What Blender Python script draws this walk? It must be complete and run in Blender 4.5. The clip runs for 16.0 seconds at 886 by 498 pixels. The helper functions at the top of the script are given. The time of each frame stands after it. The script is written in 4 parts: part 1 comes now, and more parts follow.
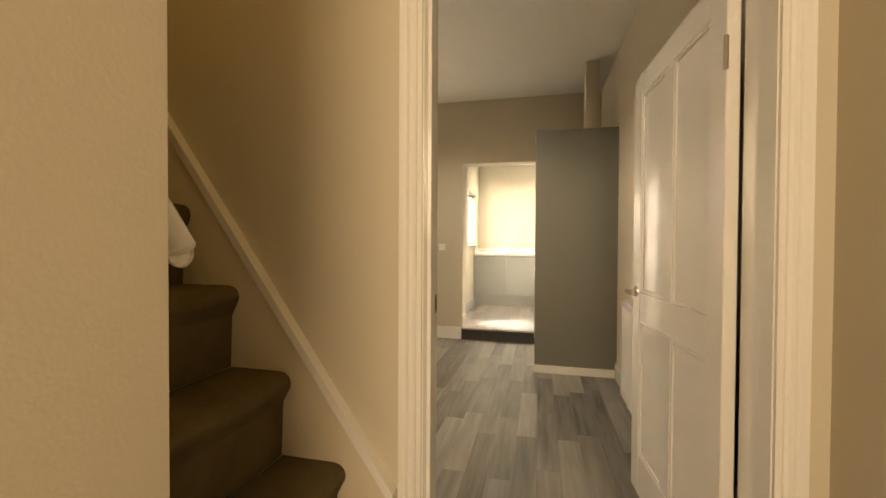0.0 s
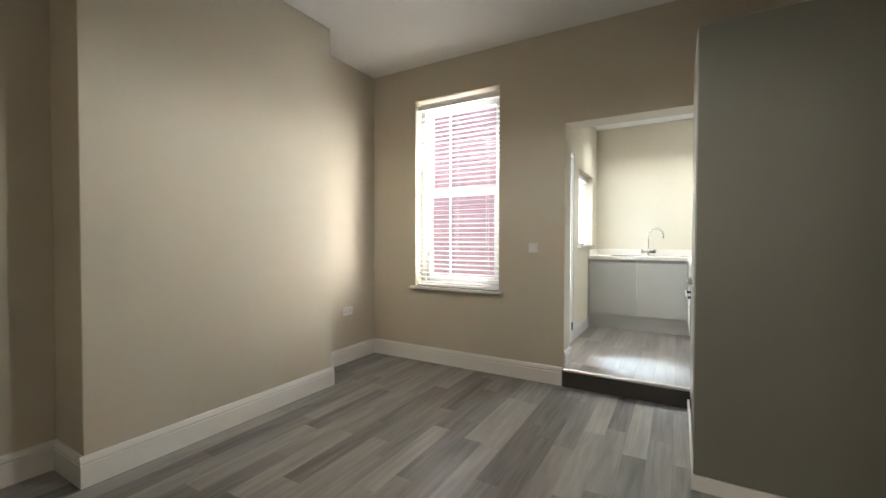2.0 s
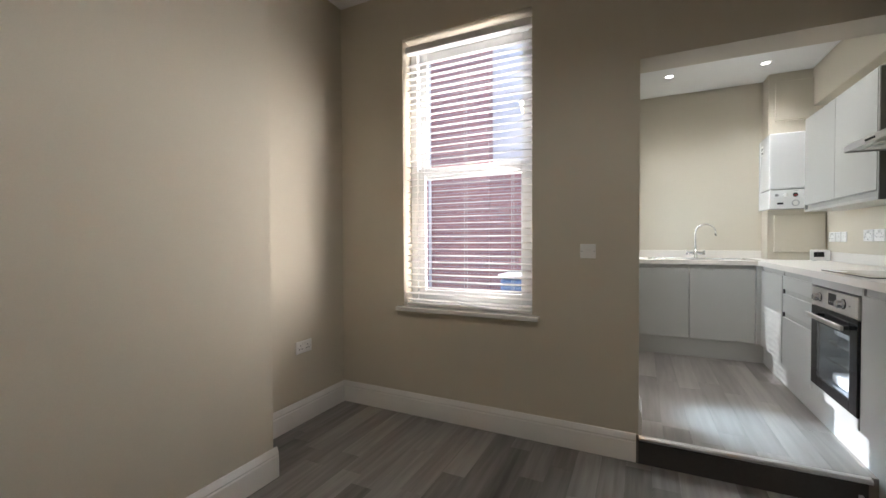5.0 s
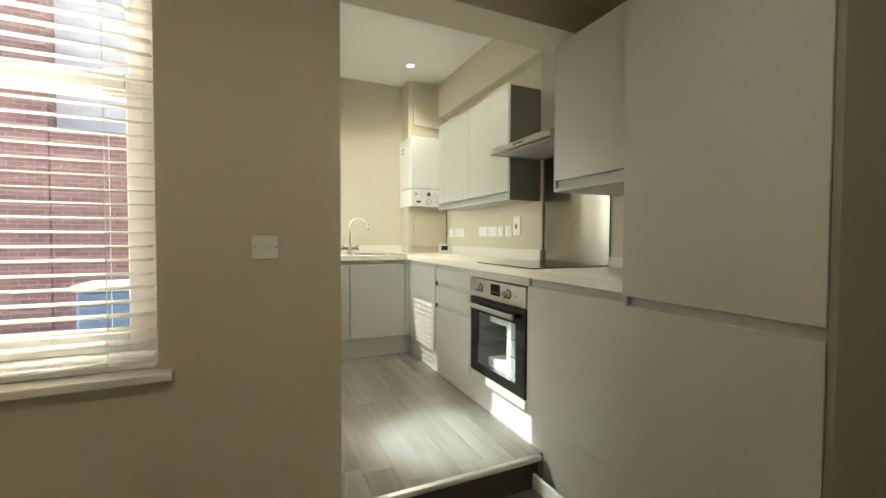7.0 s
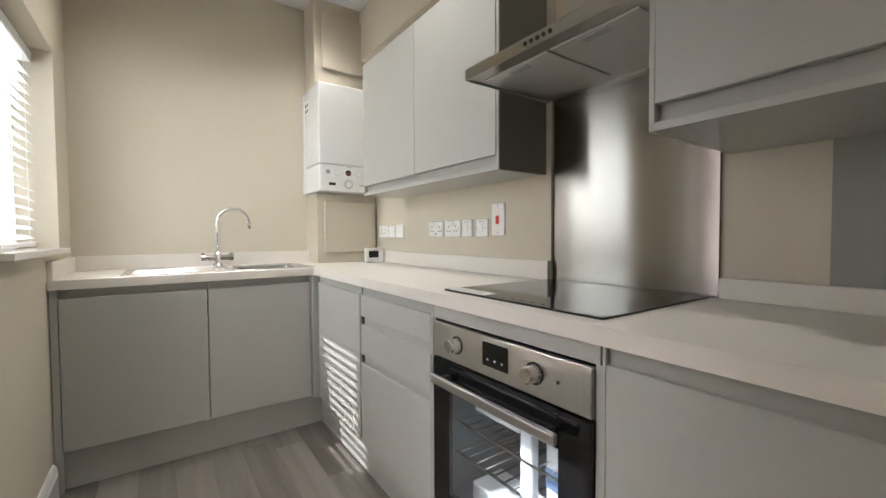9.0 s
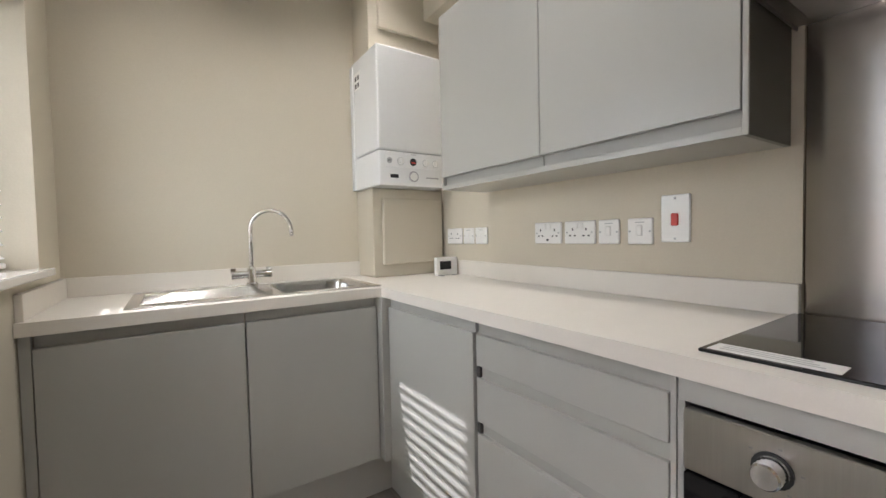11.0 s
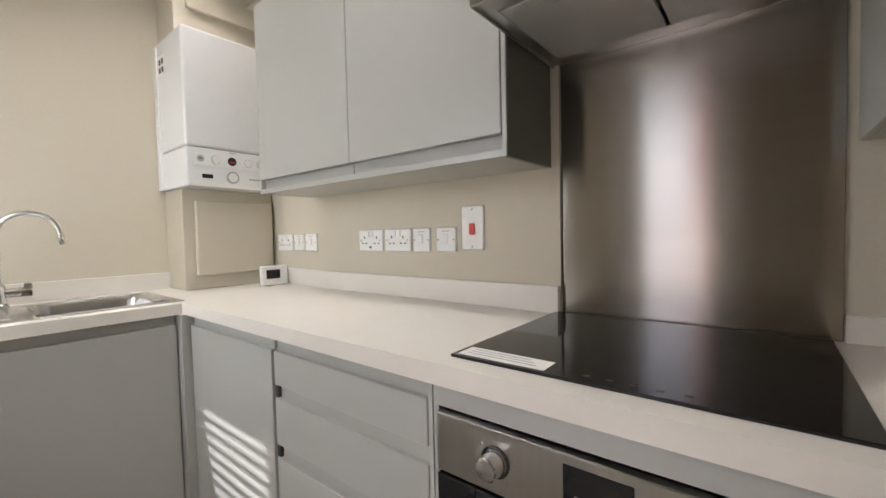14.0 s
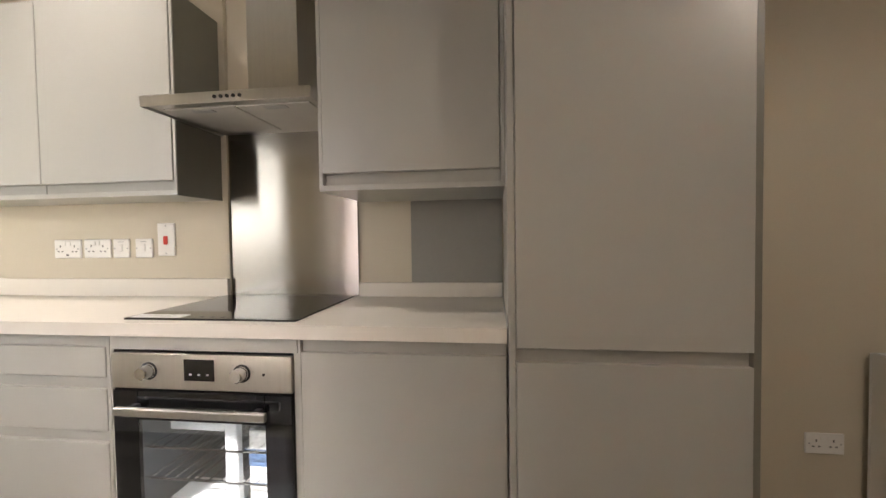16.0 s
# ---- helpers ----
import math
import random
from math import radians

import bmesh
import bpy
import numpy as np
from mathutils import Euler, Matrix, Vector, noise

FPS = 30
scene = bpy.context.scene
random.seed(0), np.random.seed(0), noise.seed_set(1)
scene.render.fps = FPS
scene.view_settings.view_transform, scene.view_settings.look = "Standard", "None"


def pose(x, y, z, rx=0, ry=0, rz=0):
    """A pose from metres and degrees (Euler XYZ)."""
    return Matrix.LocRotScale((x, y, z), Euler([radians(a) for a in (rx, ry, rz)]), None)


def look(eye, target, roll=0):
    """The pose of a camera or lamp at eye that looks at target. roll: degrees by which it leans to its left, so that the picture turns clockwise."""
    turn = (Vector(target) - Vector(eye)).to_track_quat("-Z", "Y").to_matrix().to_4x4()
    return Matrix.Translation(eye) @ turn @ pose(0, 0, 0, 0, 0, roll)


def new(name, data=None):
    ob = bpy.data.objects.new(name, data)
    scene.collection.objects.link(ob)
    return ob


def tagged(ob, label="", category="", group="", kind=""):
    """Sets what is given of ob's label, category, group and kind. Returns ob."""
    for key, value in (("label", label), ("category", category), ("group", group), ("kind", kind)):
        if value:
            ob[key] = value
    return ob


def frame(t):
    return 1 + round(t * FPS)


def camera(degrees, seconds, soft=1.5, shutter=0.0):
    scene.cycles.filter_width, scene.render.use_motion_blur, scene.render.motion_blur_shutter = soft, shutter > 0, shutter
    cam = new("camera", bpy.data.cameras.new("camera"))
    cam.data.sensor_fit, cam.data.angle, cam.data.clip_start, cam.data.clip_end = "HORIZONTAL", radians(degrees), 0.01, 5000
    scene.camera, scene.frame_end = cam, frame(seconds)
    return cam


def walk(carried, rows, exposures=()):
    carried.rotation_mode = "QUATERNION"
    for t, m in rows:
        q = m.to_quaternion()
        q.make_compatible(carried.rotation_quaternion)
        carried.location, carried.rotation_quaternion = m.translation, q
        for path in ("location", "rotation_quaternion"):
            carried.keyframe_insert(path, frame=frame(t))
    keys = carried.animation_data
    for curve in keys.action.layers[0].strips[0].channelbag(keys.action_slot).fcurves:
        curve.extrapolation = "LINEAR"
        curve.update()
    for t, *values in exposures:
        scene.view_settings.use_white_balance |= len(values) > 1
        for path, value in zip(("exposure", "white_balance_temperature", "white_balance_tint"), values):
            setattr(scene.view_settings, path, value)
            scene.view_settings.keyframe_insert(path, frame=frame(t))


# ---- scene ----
cam = camera(95.2, 16.0)
PATH = [
    (0, (0.029, -0.113, 1.25), (-0.433, 1.833, 1.219), 0.3),
    (0.5, (0.035, 0.354, 1.214), (-0.323, 2.322, 1.182), 0.5),
    (1, (0.061, 0.859, 1.22), (-0.382, 2.808, 1.179), 0.6),
    (1.5, (0.017, 1.219, 1.238), (-0.674, 3.095, 1.194), 0.4),
    (2, (-0.084, 1.505, 1.255), (-1.09, 3.233, 1.216), 0.1),
    (2.5, (-0.203, 1.648, 1.257), (-1.494, 3.176, 1.225), -0.1),
    (3, (-0.268, 1.695, 1.25), (-1.755, 3.033, 1.224), -0.1),
    (3.2, (-0.306, 1.712, 1.246), (-1.837, 2.999, 1.221), -0.2),
    (5.3, (-1.05, 2.664, 1.26), (-1.639, 4.575, 1.212), -0.2),
    (5.5, (-1.129, 2.743, 1.253), (-1.494, 4.708, 1.2), -0.1),
    (6, (-1.256, 2.905, 1.238), (-1.097, 4.898, 1.184), 0.2),
    (6.5, (-1.25, 3.135, 1.234), (-0.695, 5.055, 1.179), 0.2),
    (7, (-1.227, 3.432, 1.234), (-0.4, 5.253, 1.176), 0.2),
    (7.5, (-1.125, 3.752, 1.231), (-0.143, 5.493, 1.168), 0.16),
    (8, (-0.915, 4.062, 1.227), (0.149, 5.755, 1.165), 0.15),
    (8.5, (-0.804, 4.375, 1.237), (0.322, 6.027, 1.165), -0.2),
    (9, (-0.704, 4.641, 1.25), (0.442, 6.279, 1.183), -0.3),
    (9.5, (-0.645, 4.847, 1.267), (0.509, 6.479, 1.204), -0.4),
    (10, (-0.698, 5.019, 1.27), (0.452, 6.654, 1.213), -0.4),
    (10.2, (-0.725, 5.096, 1.276), (0.414, 6.739, 1.214), -0.5),
    (12.3, (-0.704, 5.578, 1.324), (0.4, 7.244, 1.252), -1.5),
    (12.5, (-0.685, 5.561, 1.334), (0.456, 7.201, 1.257), -1.6),
    (13, (-0.615, 5.481, 1.325), (0.641, 7.036, 1.249), -1.7),
    (13.5, (-0.571, 5.371, 1.311), (0.836, 6.791, 1.237), -1.5),
    (14, (-0.553, 5.244, 1.306), (1.007, 6.492, 1.23), -1.3),
    (14.5, (-0.558, 5.089, 1.301), (1.134, 6.154, 1.242), -0.9),
    (15, (-0.631, 4.883, 1.319), (1.18, 5.728, 1.25), -0.9),
    (15.5, (-0.771, 4.694, 1.326), (1.144, 5.27, 1.269), -0.9),
    (16, (-1.08, 4.55, 1.318), (0.903, 4.804, 1.257), -0.8),
]
walk(cam, [(t, look(eye, target, roll)) for t, eye, target, roll in PATH], [(0.0, 2.2, 8000, 12), (0.6, 2.3, 6500, 10), (1.5, 1.9, 5650, 7), (3.0, 1.48, 5950, 10), (5.5, 0.9, 5650, 12), (6.0, 1.05, 5800, 10),
     (7.0, 1.15, 6900, 0), (7.5, 1.15, 7000, 6), (8.0, 1.1, 6350, 10), (8.5, 0.95, 6300, 12), (9.0, 0.88, 6050, 14), (10.0, 0.75, 6050, 16), (12.5, 0.45, 6050, 16), (13.0, 0.5, 6050, 16), (14.0, 0.75, 6100, 17), (14.5, 0.85, 6150, 17), (15.0, 0.88, 6500, 18), (16.0, 1.22, 6700, 18)])

# ---- light ----
SUN = Vector((1.0, -0.28, -1.02)).normalized()
world = bpy.data.worlds.new("sky")
scene.world = world
world.use_nodes = True
wn = world.node_tree.nodes
sky = wn.new("ShaderNodeTexSky")
sky.sky_type = "NISHITA"
sky.sun_disc = False
sky.sun_elevation = math.asin(-SUN.z)
sky.sun_rotation = math.atan2(-SUN.x, -SUN.y)
world.node_tree.links.new(sky.outputs[0], wn["Background"].inputs[0])
wn["Background"].inputs[1].default_value = 0.15


def lamp(name, kind, watts, m, colour, **more):
    data = bpy.data.lights.new(name, kind)
    data.energy, data.color = watts, colour
    for key, value in more.items():
        if key == "size":
            data.size = value
        if key == "size_y":
            data.shape, data.size_y = "RECTANGLE", value
        if key == "radius":
            data.shadow_soft_size = value
        if key == "angle":
            data.angle = value
        if key == "cone":
            data.spot_size, data.spot_blend = value, 0.95
    ob = new(name, data)
    ob.matrix_world = m
    return ob


sun = lamp("sun", "SUN", 4.8, Matrix.Translation((-6, 10, 9)) @ SUN.to_track_quat("-Z", "Y").to_matrix().to_4x4(),
           (1.0, 0.96, 0.9), angle=radians(0.55))
# the sky's light in the kitchen's openings
lamp("kitchen_window_daylight", "AREA", 7, look((-1.44, 6.80, 1.66), (0.0, 6.9, 1.5)), (0.9, 1.0, 0.98), size=0.8, size_y=0.9)
lamp("kitchen_door_daylight", "AREA", 0.85, look((-1.232, 5.70, 1.40), (0.0, 5.70, 1.40)), (1.0, 0.93, 0.95), size=0.30, size_y=1.25)
# spot added inside the back door to cast the floor's soft sun patch
lamp("door_patch_spot", "SPOT", 125, look((-1.205, 5.66, 1.25), (-0.35, 5.41, 0.155)), (0.66, 0.89, 1.0), radius=0.08, cone=radians(34))
# lamp added out of view above the living room window for sky light
lamp("living_window_sky_fill", "AREA", 20, look((-2.0, 5.85, 3.75), (-2.0, 5.45, 2.0)), (0.92, 0.97, 1.0), size=1.3, size_y=0.8)
# fill lamp added beside the opening for bounce off the sunlit house wall
lamp("living_window_bounce_fill", "AREA", 33, look((-1.46, 5.60, 1.45), (-2.80, 4.25, 0.95)), (1.0, 0.88, 0.74), size=0.4, size_y=1.8)
# lamps of the house
lamp("pendant_light", "POINT", 13, pose(-1.135, 3.12, 2.61), (1.0, 0.94, 0.83), radius=0.035)
# third downlight is out of view, inferred from the worktop's shadow strip
DOWNLIGHTS = ((-0.69, 6.94), (0.05, 6.98), (-0.10, 6.02))
for dx, dy, watts in ((*DOWNLIGHTS[0], 14), (*DOWNLIGHTS[1], 17), (*DOWNLIGHTS[2], 24)):
    lamp("spot_light", "SPOT", watts, pose(dx, dy, 2.78), (1.0, 0.97, 0.86), radius=0.025, cone=radians(120))
lamp("stair_light", "POINT", 1.8, pose(-1.25, 0.72, 3.3), (1.0, 0.6, 0.10), radius=0.08)
# unseen fill lamp added in the front room to brighten the lobby
lamp("front_room_fill", "AREA", 13, look((0.1, -2.0, 1.9), (0.25, 1.2, 1.1)), (1.0, 0.82, 0.60), size=1.1)


# ---- materials ----
def material(name, colour, rough=0.5, metal=0.0, var=0.06, scale=3.0, fine=60.0, bump=0.02, coat=0.0, stretch=(1, 1, 1), rand=0.0, spec=0.5):
    """Plain surface with two scales of colour variation and a fine relief."""
    m = bpy.data.materials.new(name)
    m.use_nodes = True
    n, link = m.node_tree.nodes, m.node_tree.links.new
    p = n["Principled BSDF"]
    p.inputs["Roughness"].default_value = rough
    p.inputs["Metallic"].default_value = metal
    p.inputs["Coat Weight"].default_value = coat
    p.inputs["Specular IOR Level"].default_value = spec
    geo = n.new("ShaderNodeNewGeometry")
    mp = n.new("ShaderNodeMapping")
    mp.inputs["Scale"].default_value = stretch
    link(geo.outputs["Position"], mp.inputs[0])
    a, b = n.new("ShaderNodeTexNoise"), n.new("ShaderNodeTexNoise")
    a.inputs["Scale"].default_value, b.inputs["Scale"].default_value = scale, fine
    a.inputs["Detail"].default_value, b.inputs["Detail"].default_value = 3, 3
    link(mp.outputs[0], a.inputs["Vector"])
    link(mp.outputs[0], b.inputs["Vector"])
    add = n.new("ShaderNodeMath")
    add.operation = "ADD"
    link(a.outputs["Fac"], add.inputs[0])
    link(b.outputs["Fac"], add.inputs[1])
    mr = n.new("ShaderNodeMapRange")
    mr.inputs[1].default_value, mr.inputs[2].default_value = 0.6, 1.4
    mr.inputs[3].default_value, mr.inputs[4].default_value = 1 - var, 1 + var
    link(add.outputs[0], mr.inputs[0])
    value = mr.outputs[0]
    if rand:
        info = n.new("ShaderNodeObjectInfo")
        r = n.new("ShaderNodeMapRange")
        r.inputs[3].default_value, r.inputs[4].default_value = 1 - rand, 1 + rand
        link(info.outputs["Random"], r.inputs[0])
        mul = n.new("ShaderNodeMath")
        mul.operation = "MULTIPLY"
        link(value, mul.inputs[0])
        link(r.outputs[0], mul.inputs[1])
        value = mul.outputs[0]
    mix = n.new("ShaderNodeVectorMath")
    mix.operation = "SCALE"
    mix.inputs[0].default_value = colour
    link(value, mix.inputs["Scale"])
    link(mix.outputs[0], p.inputs["Base Color"])
    if bump:
        bp = n.new("ShaderNodeBump")
        bp.inputs["Strength"].default_value = bump * 10
        bp.inputs["Distance"].default_value = 0.002
        link(b.outputs["Fac"], bp.inputs["Height"])
        link(bp.outputs[0], p.inputs["Normal"])
    return m


def brushed(name, colour, rough, rotation):
    """Brushed metal: reflections drawn out across the grain, with faint grain lines."""
    m = material(name, colour, rough, 1.0, var=0.05, scale=1.5, fine=9, bump=0.0, stretch=(2, 2, 60) if rotation else (60, 60, 2))
    p = m.node_tree.nodes["Principled BSDF"]
    p.inputs["Anisotropic"].default_value = 0.97
    p.inputs["Anisotropic Rotation"].default_value = rotation
    return m


def glow(name, colour, strength):
    m = bpy.data.materials.new(name)
    m.use_nodes = True
    p = m.node_tree.nodes["Principled BSDF"]
    p.inputs["Base Color"].default_value = (*colour, 1)
    p.inputs["Emission Color"].default_value = (*colour, 1)
    p.inputs["Emission Strength"].default_value = strength
    return m


def glass(name, colour=(1, 1, 1), rough=0.0):
    m = bpy.data.materials.new(name)
    m.use_nodes = True
    p = m.node_tree.nodes["Principled BSDF"]
    p.inputs["Base Color"].default_value = (*colour, 1)
    p.inputs["Roughness"].default_value = rough
    p.inputs["Transmission Weight"].default_value = 1.0
    p.inputs["IOR"].default_value = 1.45
    return m


def plank_material(name, dark, light):
    """Wood-effect plank: long grain, and a tone of its own for each plank."""
    m = bpy.data.materials.new(name)
    m.use_nodes = True
    n, link = m.node_tree.nodes, m.node_tree.links.new
    p = n["Principled BSDF"]
    p.inputs["Roughness"].default_value = 0.36
    geo, info = n.new("ShaderNodeNewGeometry"), n.new("ShaderNodeObjectInfo")
    shift = n.new("ShaderNodeVectorMath")
    shift.operation = "SCALE"
    shift.inputs[0].default_value = (7.3, 31.7, 0)
    link(info.outputs["Random"], shift.inputs["Scale"])
    add = n.new("ShaderNodeVectorMath")
    link(geo.outputs["Position"], add.inputs[0])
    link(shift.outputs[0], add.inputs[1])
    outs = []
    for sc, det in (((20, 1.2, 1), 4), ((5, 0.8, 1), 2)):
        mp = n.new("ShaderNodeMapping")
        mp.inputs["Scale"].default_value = sc
        link(add.outputs[0], mp.inputs[0])
        t = n.new("ShaderNodeTexNoise")
        t.inputs["Scale"].default_value, t.inputs["Detail"].default_value = 1.6, det
        t.inputs["Distortion"].default_value = 0.4
        link(mp.outputs[0], t.inputs["Vector"])
        outs.append(t.outputs["Fac"])
    s1 = n.new("ShaderNodeMath")
    s1.operation = "MULTIPLY_ADD"
    link(info.outputs["Random"], s1.inputs[0])
    s1.inputs[1].default_value = 0.8
    link(outs[0], s1.inputs[2])
    s2 = n.new("ShaderNodeMath")
    s2.operation = "ADD"
    link(s1.outputs[0], s2.inputs[0])
    link(outs[1], s2.inputs[1])
    mr = n.new("ShaderNodeMapRange")
    mr.inputs[1].default_value, mr.inputs[2].default_value = 0.7, 2.1
    link(s2.outputs[0], mr.inputs[0])
    ramp = n.new("ShaderNodeMix")
    ramp.data_type = "RGBA"
    ramp.inputs[6].default_value, ramp.inputs[7].default_value = (*dark, 1), (*light, 1)
    link(mr.outputs[0], ramp.inputs[0])
    link(ramp.outputs[2], p.inputs["Base Color"])
    bp = n.new("ShaderNodeBump")
    bp.inputs["Strength"].default_value, bp.inputs["Distance"].default_value = 0.25, 0.001
    link(outs[0], bp.inputs["Height"])
    link(bp.outputs[0], p.inputs["Normal"])
    return m


def brick_material():
    m = bpy.data.materials.new("red_brick")
    m.use_nodes = True
    n, link = m.node_tree.nodes, m.node_tree.links.new
    p = n["Principled BSDF"]
    p.inputs["Roughness"].default_value = 0.9
    geo = n.new("ShaderNodeNewGeometry")
    sep, com = n.new("ShaderNodeSeparateXYZ"), n.new("ShaderNodeCombineXYZ")
    link(geo.outputs["Position"], sep.inputs[0])
    add = n.new("ShaderNodeMath")
    link(sep.outputs[0], add.inputs[0])
    link(sep.outputs[1], add.inputs[1])
    link(add.outputs[0], com.inputs[0])
    link(sep.outputs[2], com.inputs[1])
    b = n.new("ShaderNodeTexBrick")
    b.inputs["Scale"].default_value = 1.0
    b.inputs["Brick Width"].default_value, b.inputs["Row Height"].default_value = 0.225, 0.075
    b.inputs["Mortar Size"].default_value = 0.006
    b.inputs["Color1"].default_value = (0.52, 0.27, 0.25, 1)
    b.inputs["Color2"].default_value = (0.40, 0.20, 0.20, 1)
    b.inputs["Mortar"].default_value = (0.52, 0.48, 0.47, 1)
    link(com.outputs[0], b.inputs["Vector"])
    link(b.outputs["Color"], p.inputs["Base Color"])
    bp = n.new("ShaderNodeBump")
    bp.inputs["Strength"].default_value, bp.inputs["Distance"].default_value = 0.6, 0.006
    bp.invert = True
    link(b.outputs["Fac"], bp.inputs["Height"])
    link(bp.outputs[0], p.inputs["Normal"])
    return m


PAINT = material("greige_wall_paint", (0.585, 0.53, 0.425), 0.75, var=0.03, scale=1.3, fine=180, bump=0.02, spec=0.3)
CEIL = material("white_ceiling_paint", (0.78, 0.77, 0.75), 0.85, var=0.02, scale=1.0, fine=120, spec=0.2)
WHITE = material("white_gloss_paint", (0.82, 0.80, 0.76), 0.12, var=0.02, scale=4, fine=90, bump=0.003, coat=0.6)
CREAM = material("cream_stair_paint", (0.72, 0.64, 0.5), 0.35, var=0.04, scale=4, fine=90, bump=0.01)
UNIT = material("grey_unit_lacquer", (0.41, 0.405, 0.375), 0.31, var=0.015, scale=2, fine=200, bump=0.004)
UNIT_IN = material("grey_unit_channel", (0.38, 0.375, 0.345), 0.45, var=0.02, scale=2, fine=200, bump=0.0)
WORKTOP = material("pale_laminate_worktop", (0.72, 0.675, 0.61), 0.36, var=0.025, scale=14, fine=240, bump=0.005)
STEEL = brushed("brushed_steel", (0.33, 0.305, 0.27), 0.19, 0.25)
STEEL_V = brushed("vertically_brushed_steel", (0.56, 0.545, 0.52), 0.28, 0.0)
CHROME = material("polished_chrome", (0.78, 0.77, 0.75), 0.07, 1.0, var=0.02, bump=0.0)
SINKM = material("sink_steel", (0.66, 0.65, 0.63), 0.2, 1.0, var=0.04, scale=8, fine=150, bump=0.006)
BLACKG = material("black_ceramic_glass", (0.008, 0.008, 0.009), 0.05, var=0.02, bump=0.0)
BLACK = material("black_plastic", (0.012, 0.012, 0.013), 0.35, var=0.05, bump=0.0)
DARK = material("dark_recess", (0.05, 0.045, 0.04), 0.8, var=0.1)
# end panel grey with the shade of faces towards -y mixed in
END = material("shaded_grey_end_panel", (0.20, 0.195, 0.165), 0.45, var=0.03, scale=2, fine=200, bump=0.004)
PLASTIC = material("white_plastic", (0.80, 0.79, 0.76), 0.3, var=0.01, bump=0.0)
SLAT = material("white_blind_slat", (0.84, 0.82, 0.80), 0.5, var=0.02, scale=6, bump=0.0)
BOILER = material("white_enamel", (0.83, 0.83, 0.82), 0.22, var=0.012, bump=0.0)
GREYP = material("grey_plastic", (0.42, 0.42, 0.42), 0.4, var=0.03, bump=0.0)
LGREY = material("light_grey_plastic", (0.56, 0.56, 0.55), 0.35, var=0.02, bump=0.0)
ENAMEL = material("dark_enamel", (0.26, 0.29, 0.32), 0.25, var=0.1, bump=0.0)
RED = material("red_plastic", (0.62, 0.05, 0.03), 0.3, var=0.03, bump=0.0)
CARPET = material("olive_brown_carpet", (0.16, 0.122, 0.062), 0.95, var=0.25, scale=9, fine=420, bump=0.25, spec=0.1)
MUSTARD = material("mustard_enamel", (0.35, 0.105, 0.002), 0.3, var=0.03, bump=0.0)
BRASS = material("satin_nickel", (0.60, 0.55, 0.48), 0.25, 1.0, var=0.05, bump=0.0)
CONCRETE = material("yard_concrete", (0.55, 0.54, 0.52), 0.9, var=0.2, scale=1.2, fine=40, bump=0.1)
RENDER = material("flat_wall_grey", (0.29, 0.285, 0.26), 0.6, var=0.03, bump=0.01)
UPVC = material("white_upvc", (0.85, 0.85, 0.84), 0.25, var=0.01, bump=0.0)
SLATE = material("slate_roof", (0.09, 0.09, 0.1), 0.7, var=0.3, scale=5)
PALE = material("pale_render", (0.84, 0.84, 0.86), 0.9, var=0.08)
BLUEP = material("blue_plastic", (0.12, 0.2, 0.36), 0.4, var=0.05)
# white of the blocks that stand in for the oven's bright marks
GLINT = material("white_glint_block", (0.84, 0.85, 0.86), 0.9, var=0.04, scale=30, fine=260, bump=0.05)
FILTER = material("matt_filter_mesh", (0.62, 0.60, 0.57), 0.55, 0.7, var=0.05, scale=20, fine=400, bump=0.05)
TRIM = material("aluminium_edge", (0.55, 0.54, 0.52), 0.35, 1.0, var=0.05)
BRICK = brick_material()
GLASS = glass("clear_glass")
OBSCURED = glass("obscured_glass", (1, 1, 1), 0.4)
OVENGLASS = glass("oven_window_glass", (0.75, 0.8, 0.82))
OVENGLASS.node_tree.nodes["Principled BSDF"].inputs["IOR"].default_value = 2.1
BULB = glow("lit_bulb", (1.0, 0.80, 0.45), 6)
SPOT = glow("lit_spot", (1.0, 0.93, 0.8), 8)
PLANK = plank_material("grey_wood_plank", (0.07, 0.066, 0.061), (0.40, 0.378, 0.35))
PLANK_K = plank_material("pale_grey_wood_plank", (0.095, 0.082, 0.072), (0.30, 0.265, 0.235))


# ---- building helpers ----
def bx(x0, y0, z0, x1, y1, z1, bev=0.0, bm=None, seg=1):
    """A box with bevelled edges, added to bm."""
    own = bmesh.new()
    bmesh.ops.create_cube(own, size=1)
    bmesh.ops.transform(own, matrix=Matrix.Translation(((x0 + x1) / 2, (y0 + y1) / 2, (z0 + z1) / 2))
                        @ Matrix.Diagonal((abs(x1 - x0), abs(y1 - y0), abs(z1 - z0), 1)), verts=own.verts)
    if bev:
        bmesh.ops.bevel(own, geom=own.edges[:], offset=bev, segments=seg, affect="EDGES", profile=0.5)
    return join(bm, own)


def join(bm, own):
    if bm is None:
        return own
    me = bpy.data.meshes.new("tmp")
    own.to_mesh(me)
    own.free()
    bm.from_mesh(me)
    bpy.data.meshes.remove(me)
    return bm


def cyl(p0, p1, r0, r1=None, seg=20, bm=None):
    """A closed cylinder or cone from p0 to p1."""
    p0, p1 = Vector(p0), Vector(p1)
    own = bmesh.new()
    bmesh.ops.create_cone(own, cap_ends=True, segments=seg, radius1=r0, radius2=r0 if r1 is None else r1, depth=(p1 - p0).length)
    q = (p1 - p0).to_track_quat("Z", "Y").to_matrix().to_4x4()
    bmesh.ops.transform(own, matrix=Matrix.Translation((p0 + p1) / 2) @ q, verts=own.verts)
    return join(bm, own)


